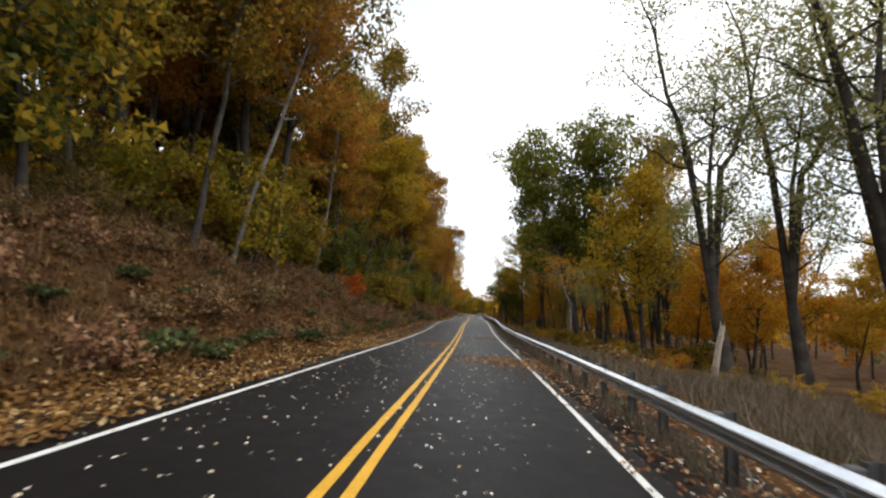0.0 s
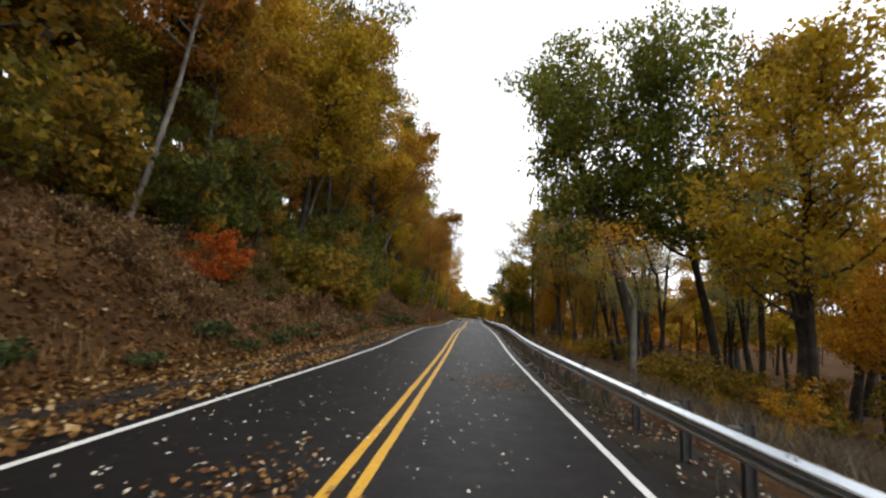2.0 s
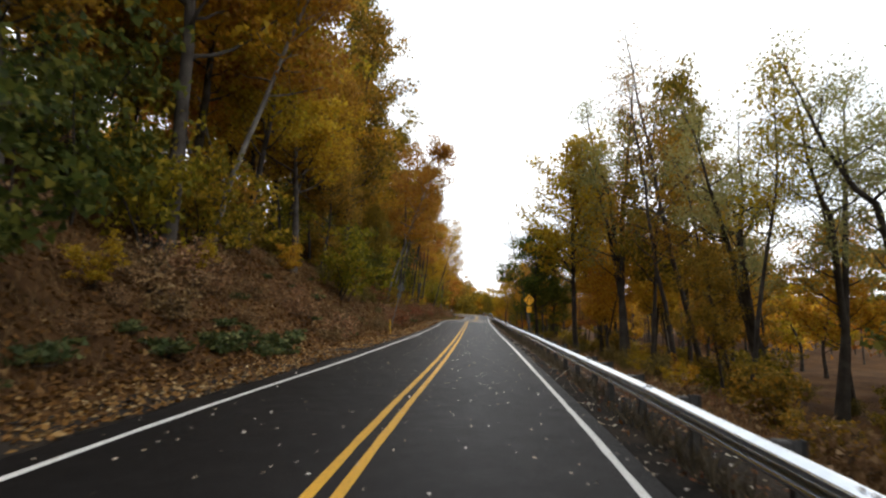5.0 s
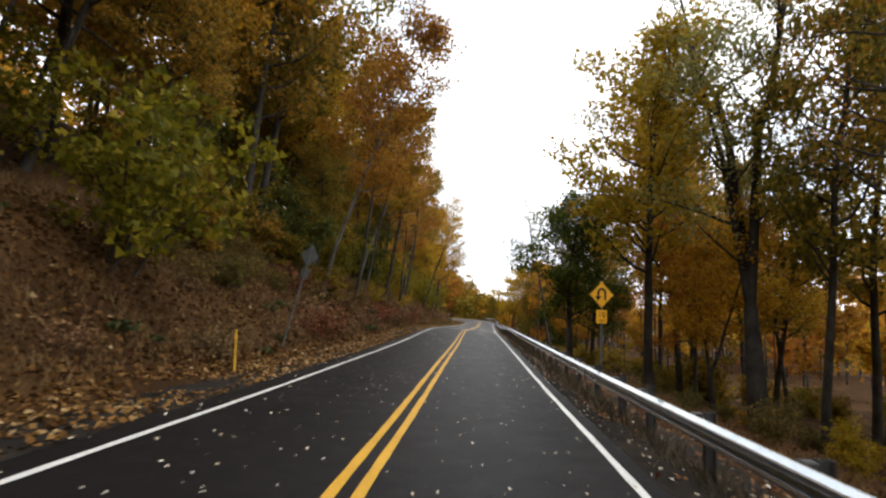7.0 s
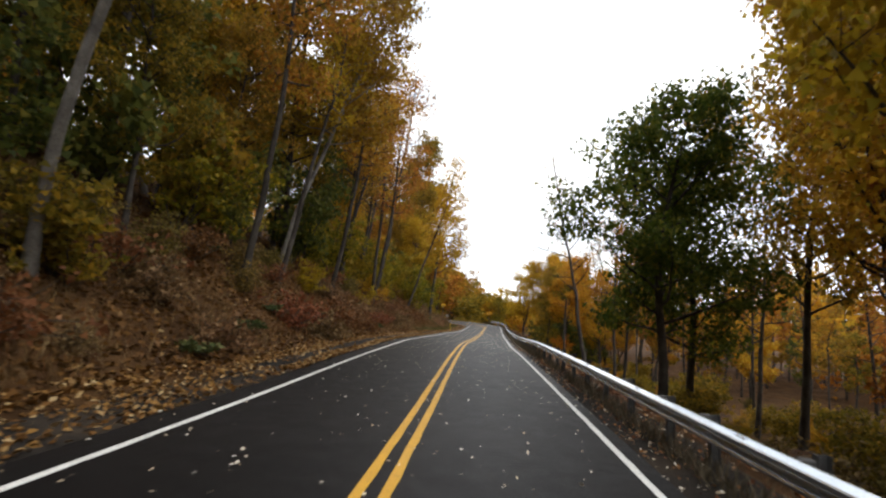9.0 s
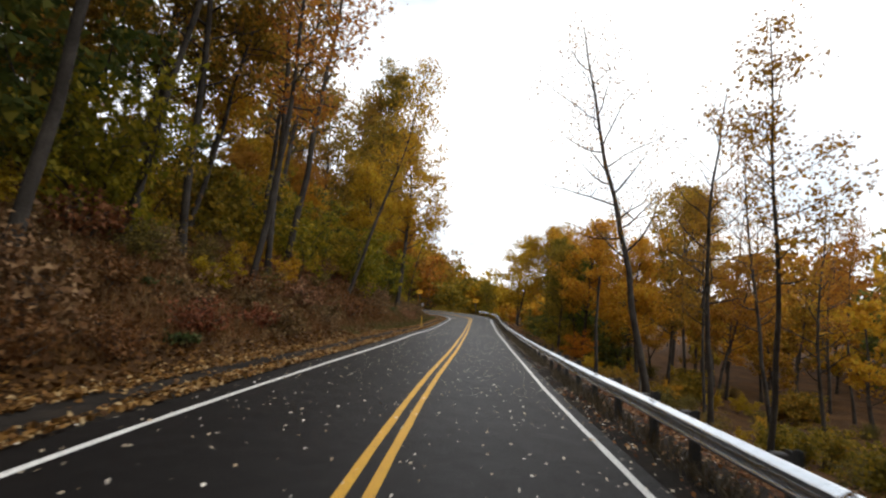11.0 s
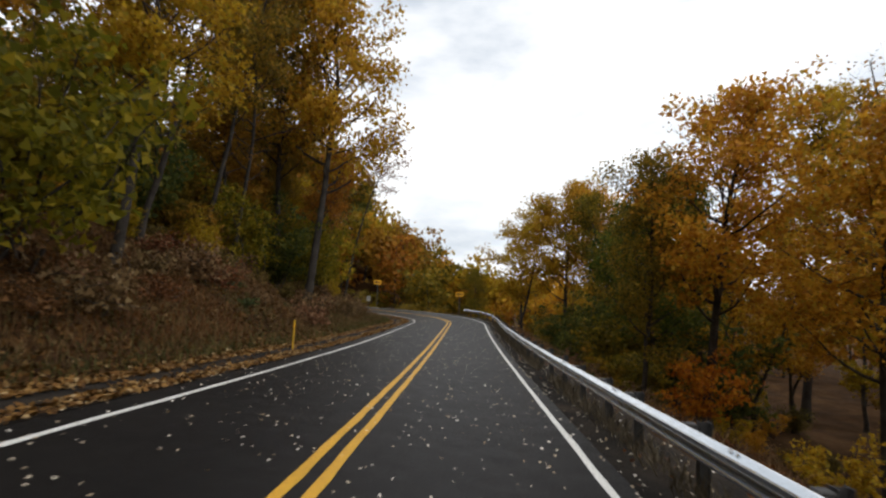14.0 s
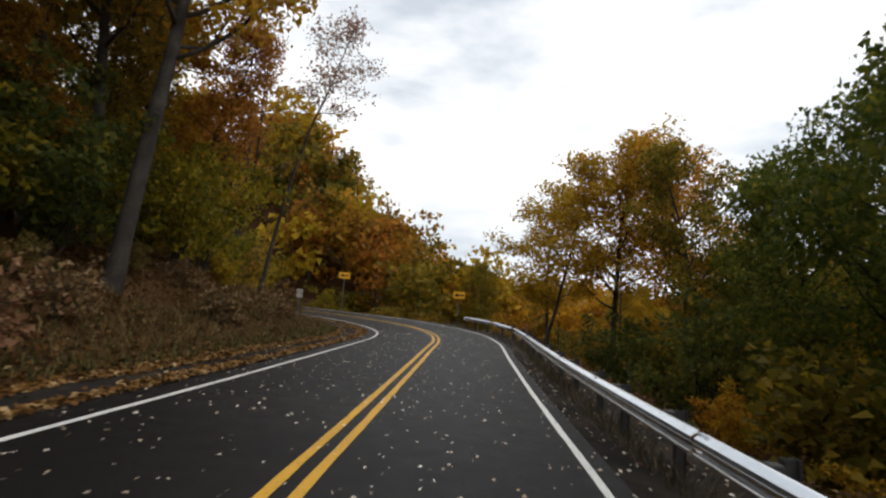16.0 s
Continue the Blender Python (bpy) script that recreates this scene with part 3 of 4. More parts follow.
kind_of("pole", tree(12, 22, 0.17, 0.40, 4.6, 8400, 0.23, LEAF_OLIVE, limbs=24, twigs=3, clump=0.78, lean=0.12), "tall bare-stemmed tree with a high olive crown", "tree", T)
kind_of("pole2", tree(13, 21, 0.16, 0.40, 4.6, 8400, 0.23, LEAF_RUST, limbs=24, twigs=3, clump=0.78, lean=0.10, bark=BARK_PALE), "tall pale-stemmed tree with a high rust crown", "tree", T)
kind_of("far_gold", tree(14, 16, 0.24, 0.2, 4.8, 2400, 0.46, LEAF_GOLD, limbs=14, twigs=1, clump=0.75, loose=1.7), "golden autumn tree deep in the wood", "tree", T)
kind_of("far_rust", tree(15, 17, 0.24, 0.2, 5.0, 2600, 0.44, LEAF_RUST, limbs=14, twigs=1, clump=0.75, loose=1.7), "rust-brown autumn tree deep in the wood", "tree", T)
kind_of("far_olive", tree(16, 18, 0.24, 0.25, 5.0, 2600, 0.44, LEAF_OLIVE, limbs=14, twigs=1, clump=0.75, loose=1.7), "olive-green tree deep in the wood", "tree", T)
kind_of("far_green", tree(17, 17, 0.24, 0.2, 4.8, 2600, 0.44, LEAF_GREEN, limbs=14, twigs=1, clump=0.75, loose=1.7), "dull green tree deep in the wood", "tree", T)
kind_of("lime", shrub(21, 3.4, 1.9, 2300, 0.125, LEAF_LIME), "spreading shrub with yellow-green autumn leaves", "shrub", S)
kind_of("bush", shrub(22, 2.6, 1.7, 2000, 0.145, LEAF_OLIVE), "dense thicket shrub with olive-green leaves", "shrub", S)
kind_of("ember", shrub(23, 2.6, 1.5, 2800, 0.12, LEAF_RED), "low shrub with orange-red autumn leaves", "shrub", S)
kind_of("amber", shrub(24, 3.6, 1.8, 2200, 0.14, LEAF_GOLD), "upright shrub with amber-yellow autumn leaves", "shrub", S)
kind_of("orange", shrub(27, 3.2, 1.9, 2300, 0.14, LEAF_ORANGE), "spreading young maple with orange leaves", "shrub", S)
kind_of("dark", shrub(25, 3.8, 2.1, 2200, 0.165, LEAF_GREEN), "dense understory shrub with dark green leaves", "shrub", S)
kind_of("bramble", shrub(26, 1.0, 1.3, 750, 0.105, DRY_GRASS, 10, "bramble"), "low thicket of dry brown brambles", "bramble", "brambles on the slopes")
kind_of("weeds", shrub(29, 1.3, 1.1, 900, 0.10, RED_GRASS, 12, "weeds"), "clump of rust-red withered weeds on the bank", "weeds", "withered weeds on the bank")
kind_of("thicket", shrub(31, 1.9, 1.8, 1500, 0.12, LEAF_THICKET, 9, "thicket"), "low olive-brown thicket hanging over the bank", "thicket", "thickets on the bank")
kind_of("herb", shrub(28, 0.5, 0.6, 450, 0.10, HERB, 7, "green_plant"), "low clump of green bank plants", "plant", "green plants on the slopes")

used = set()


def plant(key, x, y, size=1.0, turn=None, tip=0.0, tall=1.0, rng=random, sink=0.0):
    """Stands a copy of a kind at x, y; tip: degrees by which it leans towards +x."""
    z = float(ground_z([x], [y])[0]) - sink
    turn = rng.uniform(0, 360) if turn is None else turn
    m = Matrix.Translation((x, y, z)) @ Euler((0, radians(tip), 0)).to_matrix().to_4x4() @ Euler((0, 0, radians(turn))).to_matrix().to_4x4() @ Matrix.Diagonal((size, size, size * tall, 1))
    ob = KINDS[key]
    if key not in used:
        used.add(key)
        ob.matrix_basis = m
        return ob
    return copy_thing(ob, m)


# single trees that stand out: kind, x, y, size, lean, height
MARKED = [
    ("sparse", 14.2, 30.6, 1.32, 0, 1.0), ("sparse", 21.5, 36.0, 1.15, 2, 1.0), ("sparse", 27.0, 34.0, 1.2, -3, 1.0), ("sparse", 23.5, 28.6, 1.4, -4, 1.0),
    ("gold2", 19.0, 47.5, 0.9, 0, 1.0), ("gold", 13.6, 43.6, 0.98, -2, 1.0), ("oak", 11.6, 59.4, 1.14, 0, 1.16), ("oak", 18.5, 62.5, 1.0, 0, 1.1), ("gold", 20.5, 41.5, 0.7, 0, 1.0),
    ("crooked", 9.3, 53.7, 0.95, 0, 1.0), ("olive", 20.5, 61.0, 1.2, 0, 1.1), ("slim2", 13.2, 84.0, 0.95, 0, 1.0), ("sparse", 18.5, 81.0, 0.8, -5, 1.0), ("thin", 14.8, 97.0, 1.2, -11, 1.05), ("thin", 16.9, 97.6, 1.15, -12, 1.0), ("slim", 17.8, 95.0, 1.0, -8, 1.0),
    ("gold", 10.3, 112.5, 1.24, -2, 1.06), ("sparse", 13.6, 106.5, 1.12, -2, 1.05), ("gold2", 13.0, 110.5, 1.0, 0, 1.0), ("olive", 15.4, 104.8, 0.84, 0, 1.3),
    ("sparse", 21.0, 97.0, 0.85, -4, 1.0), ("sparse", 18.5, 91.0, 0.8, -8, 1.0),
    ("green", 7.4, 123.6, 1.0, 0, 1.04), ("bare", 17.5, 136.5, 1.1, 0, 1.0), ("slim", 9.9, 140.0, 0.78, -2, 1.0), ("gold", 17.0, 124.0, 1.1, 0, 1.15), ("gold", 14.2, 119.0, 1.1, 0, 1.15),
    ("thin", 9.2, 149.7, 1.05, -6, 0.88), ("bare", 10.9, 146.5, 0.85, -3, 1.0),
    ("gold", 10.7, 172.6, 0.84, 0, 1.0), ("olive2", 8.5, 173.6, 0.70, 0, 1.0), ("gold", 14.6, 168.6, 0.80, 0, 1.0), ("olive", 18.0, 171.0, 0.72, 0, 1.0), ("rust", 20.0, 166.5, 0.72, 0, 1.0), ("bare", 19.0, 186.0, 1.1, 0, 1.0), ("bare", 17.2, 183.0, 1.05, 0, 1.0), ("bare", 22.0, 177.0, 1.1, 0, 1.0), ("bare", 24.5, 181.0, 1.1, 0, 1.0), ("bare", 27.5, 183.0, 1.1, 0, 1.0), ("green", 11.4, 180.4, 0.72, 0, 1.25), ("gold2", 15.5, 178.0, 0.85, 0, 1.05), ("green", 16.4, 197.0, 0.74, 0, 1.0),
    ("gold2", 8.3, 212.5, 1.45, 0, 1.0), ("olive2", 3.5, 225.0, 1.0, 0, 1.0), ("gold", 12.7, 210.0, 1.15, 0, 1.0), ("gold", 16.4, 205.0, 1.08, 0, 1.0),
    ("gold", -11.0, 74.5, 1.28, 4, 1.08), ("gold", -14.0, 81.0, 1.1, 4, 1.1), ("olive", -13.0, 66.0, 1.05, 6, 1.1),
    ("gold", -9.5, 166.0, 0.7, 8, 1.0), ("bare", -10.0, 146.0, 1.0, 8, 1.1), ("bare", -11.5, 141.0, 1.0, 8, 1.1), ("olive", -12.5, 131.0, 0.9, 6, 1.0),
    ("gold", -8.9, 184.0, 1.15, 8, 1.12), ("pink", -8.9, 195.0, 1.0, 14, 1.03), ("pole", -12.5, 177.0, 0.8, 6, 1.0), ("bare", -12.0, 180.0, 0.85, 5, 1.0),
    ("olive", -15.0, 21.0, 1.1, 3, 1.0), ("gold", -19.0, 24.5, 1.1, 3, 1.0), ("olive", -16.8, 29.0, 1.05, 3, 1.0), ("olive2", -13.0, 16.0, 1.1, 3, 1.0),
    ("slim", -9.6, 120.0, 1.0, 7, 1.0), ("slim2", -10.2, 125.0, 1.0, 8, 1.0), ("slim", -9.4, 131.0, 1.0, 9, 1.0), ("slim2", -10.6, 136.0, 1.0, 8, 1.0), ("pole2", -11.5, 128.0, 0.9, 7, 1.0),
    ("slim", -9.2, 142.0, 0.95, 9, 1.0), ("slim2", -8.6, 156.0, 1.0, 15, 1.0), ("pole2", -9.2, 110.0, 0.92, 10, 1.0), ("thin", -10.4, 149.5, 1.0, 9, 1.0), ("pole", -12.8, 143.5, 0.95, 8, 1.0), ("rust", -13.5, 161.5, 0.62, 3, 1.0), ("pole", -11.3, 170.0, 0.95, 7, 1.0),
    ("bare", -12.5, 151.0, 1.0, 10, 1.0), ("thin", -13.5, 154.0, 0.9, 12, 1.0),
]
MARKED += [("green", 13.9, 190.0, 0.88, 0, 1.05), ("gold", 25.0, 189.0, 1.25, 0, 1.15), ("gold2", 20.5, 183.0, 0.9, 0, 0.95), ("rust", 24.0, 177.0, 0.8, 0, 1.0), ("gold2", 19.5, 199.0, 1.0, 0, 1.0),
           ("far_olive", -14.5, 34.5, 0.8, 3, 0.9), ("far_green", -18.5, 39.0, 0.9, 3, 0.9), ("far_rust", -22.5, 43.0, 0.9, 2, 0.9), ("far_olive", -20.5, 45.5, 0.9, 2, 0.9),
           ("far_gold", -26.0, 47.0, 0.9, 2, 0.9), ("far_olive", -24.5, 40.5, 0.9, 2, 0.9), ("far_rust", -28.5, 50.0, 0.9, 2, 0.9)]
BEHIND = [("far_olive", -17.5, 187.5, 0.75, 3, 1.0), ("far_rust", -20.0, 190.5, 0.75, 3, 1.0), ("far_olive", -19.0, 180.0, 0.75, 3, 1.0), ("far_rust", -22.5, 186.0, 0.75, 3, 1.0), ("far_green", -25.0, 179.0, 0.8, 3, 1.0), ("far_olive", -17.8, 175.5, 0.65, 3, 1.0),
          ("pole", -13.5, 140.0, 0.9, 6, 1.0), ("olive", -15.0, 144.0, 0.8, 5, 1.0), ("far_olive", -18.5, 141.0, 0.9, 3, 1.0), ("far_rust", -22.0, 146.0, 0.9, 3, 1.0), ("gold", -14.6, 147.5, 0.7, 5, 1.0),
          ("far_olive", -20.0, 132.0, 0.95, 3, 1.0), ("far_rust", -24.5, 138.0, 0.95, 3, 1.0), ("far_green", -18.0, 127.0, 0.9, 3, 1.0), ("far_gold", -27.0, 144.0, 0.95, 3, 1.0),
          ("olive2", -13.5, 189.0, 0.75, 4, 1.0), ("gold", -15.5, 193.0, 0.75, 4, 1.0), ("rust", -12.8, 185.5, 0.6, 4, 1.0), ("far_olive", -16.5, 117.0, 0.8, 3, 1.0),
          ("far_green", -20.0, 120.0, 0.85, 3, 1.0), ("far_rust", -23.0, 124.0, 0.9, 3, 1.0), ("olive2", -16.0, 171.0, 0.6, 4, 1.0), ("far_rust", -20.0, 174.0, 0.6, 3, 1.0),
          ("olive", -16.0, 163.0, 0.95, 4, 1.1), ("rust", -18.5, 166.0, 0.95, 4, 1.1), ("far_olive", -22.0, 167.0, 0.95, 3, 1.0),
          ("olive", -15.0, 187.0, 1.0, 4, 1.1), ("rust", -13.8, 183.0, 0.95, 4, 1.1), ("olive2", -17.5, 192.0, 1.1, 4, 1.1),
          ("green", 14.6, 185.5, 0.78, 0, 1.4), ("green", 9.9, 127.5, 0.95, 0, 1.0)]
for key, x, y, size, tip, tall in MARKED + BEHIND:
    if x < 0 and tip >= 6:
        turn, tip = (x * 31.7 + y * 17.3) % 50 - 25, tip - 5
    else:
        turn = 0 if key in ("sparse", "crooked") and y < 60 else (x * 137.7 + y * 59.3) % 360
    plant(key, x, y, size, turn, tip, tall)


def scatter(seed, count, kinds, spread_x, spread_y, apart, size=(0.8, 1.15), lean=(0, 0), taken=None):
    """Fills a stretch of the plan with plants that keep their distance."""
    rng = random.Random(seed)
    taken = [] if taken is None else taken
    done = tries = 0
    while done < count and tries < count * 30:
        tries += 1
        x, y = rng.uniform(*spread_x), rng.uniform(*spread_y)
        if any((x - a) ** 2 + (y - b) ** 2 < apart**2 for a, b in taken):
            continue
        _, d, _ = station_offset(np.array([x]), np.array([y]))
        if abs(d[0]) < 7.0 and kinds[0] not in ("bramble", "lime", "bush", "dark", "amber", "thicket", "weeds", "herb") or (d[0] > -5.3 and d[0] < 5.0):
            continue
        taken.append((x, y))
        plant(rng.choice(kinds), x, y, rng.uniform(*size), None, rng.uniform(*lean), rng.uniform(0.9, 1.12), rng)
        done += 1
    return taken


TREES_AT = [(round(x / 2) * 2, round(y / 2) * 2) for _, x, y, *_ in MARKED if x > -18]
LEFT_WOOD = ["pole", "olive", "rust", "pole2", "gold", "olive2", "pole", "olive", "olive2", "gold", "gold"]
LEFT_BACK = ["far_olive", "far_rust", "far_gold", "far_green", "far_olive"]
scatter(31, 52, LEFT_WOOD, (-17.5, -11.0), (8, 136), 3.0, (0.85, 1.1), (1, 8), TREES_AT)
scatter(50, 7, ["gold", "olive", "rust", "gold", "olive2"], (-24, -13), (12, 48), 2.8, (0.9, 1.2), (1, 8), TREES_AT)
scatter(62, 9, ["olive", "rust", "gold", "olive2"], (-24, -14), (74, 100), 2.6, (0.9, 1.15), (1, 6), TREES_AT)
scatter(46, 9, ["olive2", "gold", "rust", "gold2", "olive"], (-18, -10.5), (141, 167), 3.0, (0.34, 0.46), (2, 9), TREES_AT)
scatter(49, 9, ["olive2", "gold", "rust", "bare", "olive", "pole"], (-17.5, -10.5), (168, 203), 3.6, (0.7, 0.9), (2, 9), TREES_AT)
scatter(32, 56, LEFT_BACK, (-40, -17.5), (6, 132), 3.8, (0.95, 1.25), (0, 7), TREES_AT)
scatter(47, 22, LEFT_BACK, (-40, -17.5), (134, 218), 3.8, (0.42, 0.58), (0, 5), TREES_AT)
RIGHT_WOOD = ["gold", "gold2", "rust", "olive2", "gold", "gold", "thin", "olive"]
RIGHT_BACK = ["far_gold", "far_gold", "far_rust", "far_olive", "far_gold"]
scatter(33, 12, RIGHT_WOOD, (14, 23), (88, 132), 4.6, (0.7, 1.0), (-3, 3), TREES_AT)
scatter(38, 16, RIGHT_BACK, (22, 40), (66, 132), 4.4, (0.8, 1.1), (-3, 3), TREES_AT)
scatter(34, 11, RIGHT_WOOD, (14, 23), (180, 225), 3.8, (0.52, 0.7), (-3, 3), TREES_AT)
scatter(39, 18, RIGHT_BACK, (24, 45), (158, 236), 4.0, (0.65, 0.9), (-3, 3), TREES_AT)
scatter(35, 12, ["sparse", "gold", "gold2", "thin", "olive2"], (18, 32), (38, 66), 4.5, (0.7, 0.95), (-3, 3), TREES_AT)
scatter(51, 8, ["sparse", "thin", "slim2"], (17, 30), (70, 90), 4.5, (0.6, 0.8), (-3, 3), TREES_AT)
scatter(36, 14, ["bare", "thin", "bare", "slim"], (16, 34), (134, 176), 4.0, (0.6, 0.85), (-3, 3), TREES_AT)


def distant_woods(seed, spots, tall=1.0):
    """Woods too far off to tell tree from tree: crowns of large loose sprays over thin stems."""
    rng = np.random.default_rng(seed)
    quads, which = [], []
    wood = Limbs()
    xs, ys = np.array(spots).T
    zs = ground_z(xs, ys)
    for x, y, z in zip(xs, ys, zs):
        h, r = rng.uniform(8.5, 13.5) * tall, rng.uniform(2.6, 4.0)
        wood.tube([(x, y, z - 0.4), (x + rng.normal() * 0.3, y, z + h * 0.5), (x, y, z + h * 0.93)], [0.16, 0.11, 0.03], 4)
        n = 560
        u = rng.uniform(0.15, 1.0, n)
        lump = rng.normal(size=(14, 3)) * [r * 0.55, r * 0.55, h * 0.2] + [x, y, z + h * 0.62]
        c = lump[rng.integers(0, 14, n)] + rng.normal(size=(n, 3)) * [r * 0.24, r * 0.24, r * 0.22]
        c[:, 2] = np.where(c[:, 2] > z + h, z + h - rng.uniform(0, 3, n), np.maximum(c[:, 2], z + rng.uniform(0.4, 2.0, n)))
        quads.append(leaf_quads(rng, c, 0.72))
        which += [int(rng.choice(4, p=[0.32, 0.3, 0.28, 0.10]))] * n
    ob = new("distant_woods", quads_mesh("distant_woods", np.concatenate(quads), None, [LEAF_GOLD, LEAF_RUST, LEAF_OLIVE, LEAF_GREEN], which))
    tagged(ob, "far autumn woods of gold, rust and olive trees", "woods", kind="stuff")
    ob = new("distant_trunks", mesh_of("distant_trunks", wood.verts, wood.faces, BARK))
    tagged(ob, "thin dark trunks of the far autumn woods", "woods", kind="stuff")


def spots_in(seed, count, xs, ys, apart):
    rng, out = random.Random(seed), []
    for _ in range(count * 20):
        p = (rng.uniform(*xs), rng.uniform(*ys))
        if len(out) < count and all((p[0] - a) ** 2 + (p[1] - b) ** 2 > apart**2 for a, b in out + TREES_AT):
            out.append(p)
    return out


distant_woods(91, spots_in(37, 120, (-70, 36), (227, 285), 3.6) + spots_in(40, 90, (42, 130), (-10, 250), 6.5) + spots_in(48, 30, (-70, -40), (130, 235), 5.0))
distant_woods(94, spots_in(55, 24, (-38, -24), (26, 80), 3.4))
distant_woods(93, spots_in(54, 40, (-34, 7), (226, 262), 3.0))
distant_woods(92, spots_in(53, 34, (34, 78), (168, 232), 4.5), 1.6)
SHRUBS_AT = []
scatter(52, 14, ["amber", "thicket", "thicket"], (8.8, 20), (150, 177), 1.8, (0.5, 0.9), (0, 0), SHRUBS_AT)
scatter(65, 22, ["bush", "dark", "amber", "dark"], (8.8, 20), (177, 206), 1.8, (0.9, 1.5), (0, 0), SHRUBS_AT)
scatter(41, 100, ["bush", "bush", "amber", "bush", "dark", "lime", "dark"], (-17, -10.8), (8, 205), 1.7, (0.8, 1.5), (0, 0), SHRUBS_AT)
scatter(42, 76, ["amber", "thicket", "amber", "bush", "thicket"], (8.5, 22), (20, 215), 2.4, (0.7, 1.4), (0, 0), SHRUBS_AT)
scatter(67, 70, ["bush", "amber", "bush", "thicket"], (7.5, 21), (36, 176), 1.7, (0.45, 0.85), (0, 0), SHRUBS_AT)
scatter(68, 36, ["bush", "amber", "thicket"], (12, 30), (116, 178), 1.8, (0.6, 1.1), (0, 0), SHRUBS_AT)
scatter(43, 40, ["amber", "bush", "dark", "lime", "bush"], (-42, 25), (214, 238), 2.2, (0.9, 1.6), (0, 0), SHRUBS_AT)
scatter(60, 34, ["thicket", "bush", "thicket", "bush", "dark"], (-14.5, -11.6), (6, 46), 1.2, (0.7, 1.25), (0, 0), SHRUBS_AT)
scatter(63, 18, ["thicket", "bush", "thicket", "thicket"], (-12.5, -9.0), (96, 112), 1.3, (0.7, 1.1), (0, 0), SHRUBS_AT)
scatter(56, 34, ["thicket", "thicket", "thicket", "bush", "thicket", "dark"], (-12.5, -8.6), (40, 66), 1.2, (0.7, 1.25), (0, 0), SHRUBS_AT)
scatter(57, 44, ["thicket", "lime", "thicket", "amber"], (-12.5, -9.0), (112, 205), 1.4, (0.7, 1.25), (0, 0), SHRUBS_AT)
scatter(58, 46, ["weeds", "weeds", "bramble"], (-11.0, -6.8), (98, 172), 0.9, (0.6, 1.2), (0, 0), SHRUBS_AT)
scatter(64, 30, ["herb"], (-7.6, -5.4), (4, 80), 0.8, (0.8, 1.5), (0, 0), SHRUBS_AT)
scatter(66, 10, ["lime", "thicket", "lime"], (-9.6, -7.4), (44, 66), 1.8, (0.55, 0.9), (0, 0), SHRUBS_AT)
scatter(61, 56, ["bramble", "herb", "bramble"], (-11.5, -6.6), (6, 46), 0.9, (0.5, 1.1), (0, 0), SHRUBS_AT)
scatter(44, 66, ["bramble", "bramble", "herb"], (-11.0, -6.4), (46, 110), 0.9, (0.45, 1.0), (0, 0), SHRUBS_AT)
scatter(59, 40, ["bramble", "herb"], (-11.5, -6.6), (110, 200), 0.9, (0.6, 1.2), (0, 0), SHRUBS_AT)
scatter(45, 60, ["bramble", "herb"], (5.2, 12), (10, 205), 1.2, (0.6, 1.2), (0, 0), SHRUBS_AT)
for key, x, y, size in (("ember", -9.3, 40.6, 0.95), ("amber", -9.1, 68.7, 0.8), ("lime", -12.6, 22.2, 0.9), ("orange", 9.6, 171.3, 0.9), ("lime", -11.2, 77.0, 1.0), ("lime", -9.3, 92.6, 1.15), ("amber", -9.8, 74.5, 0.9), ("herb", -6.3, 72.0, 1.3), ("herb", -6.1, 73.2, 1.2), ("herb", -6.7, 70.8, 1.4), ("amber", -9.6, 56.0, 1.0), ("amber", 12.5, 28.0, 0.9), ("amber", 14.0, 24.0, 0.9), ("orange", 12.0, 33.0, 0.8)):
    plant(key, x, y, size)


# ---- fallen leaves and grass ----
def lying(rng, x, y, size, tilt, lift=0.02, plain_shape=False):
    """Leaves that lie on the ground or the road at x, y."""
    st, d, i = station_offset(x, y)
    z = np.where(np.abs(d) < 3.3, LEVEL[i] + 0.06 - BANK[i] * d + 0.026, ground_z(x, y))
    z = np.where((d >= 3.3) & (d < 4.9), np.maximum(z, LEVEL[i] + 0.06 - BANK[i] * d - 0.012 - 0.05 * (d - 3.3)), z)
    z = np.where((d <= -3.3) & (d > -4.5), np.maximum(z, LEVEL[i] + 0.06 - BANK[i] * d - 0.012 - 0.035 * (-d - 3.3)), z)
    n = len(x)
    c = np.stack([x, y, z + lift * rng.uniform(0.3, 1.5, n)], 1)
    a = np.stack([rng.normal(size=n), rng.normal(size=n), rng.normal(size=n) * tilt], 1)
    a /= np.linalg.norm(a, axis=1)[:, None]
    up = np.stack([rng.normal(size=n) * tilt, rng.normal(size=n) * tilt, np.ones(n)], 1)
    b = np.cross(up, a)
    b /= np.linalg.norm(b, axis=1)[:, None]
    s = (size * rng.uniform(0.55, 1.35, n))[:, None]
    curl = np.array([0, 0, 1.0]) * s * 0.12
    if plain_shape:
        return np.stack([c - a * s * 0.6, c + a * s * 0.4 + b * s * 0.45 + curl, c + a * s * 0.45 - b * s * 0.42], 1)
    return np.stack([c - a * s * 0.5, c + b * s * 0.38 + curl, c + a * s * 0.5, c - b * s * 0.38 + curl], 1)


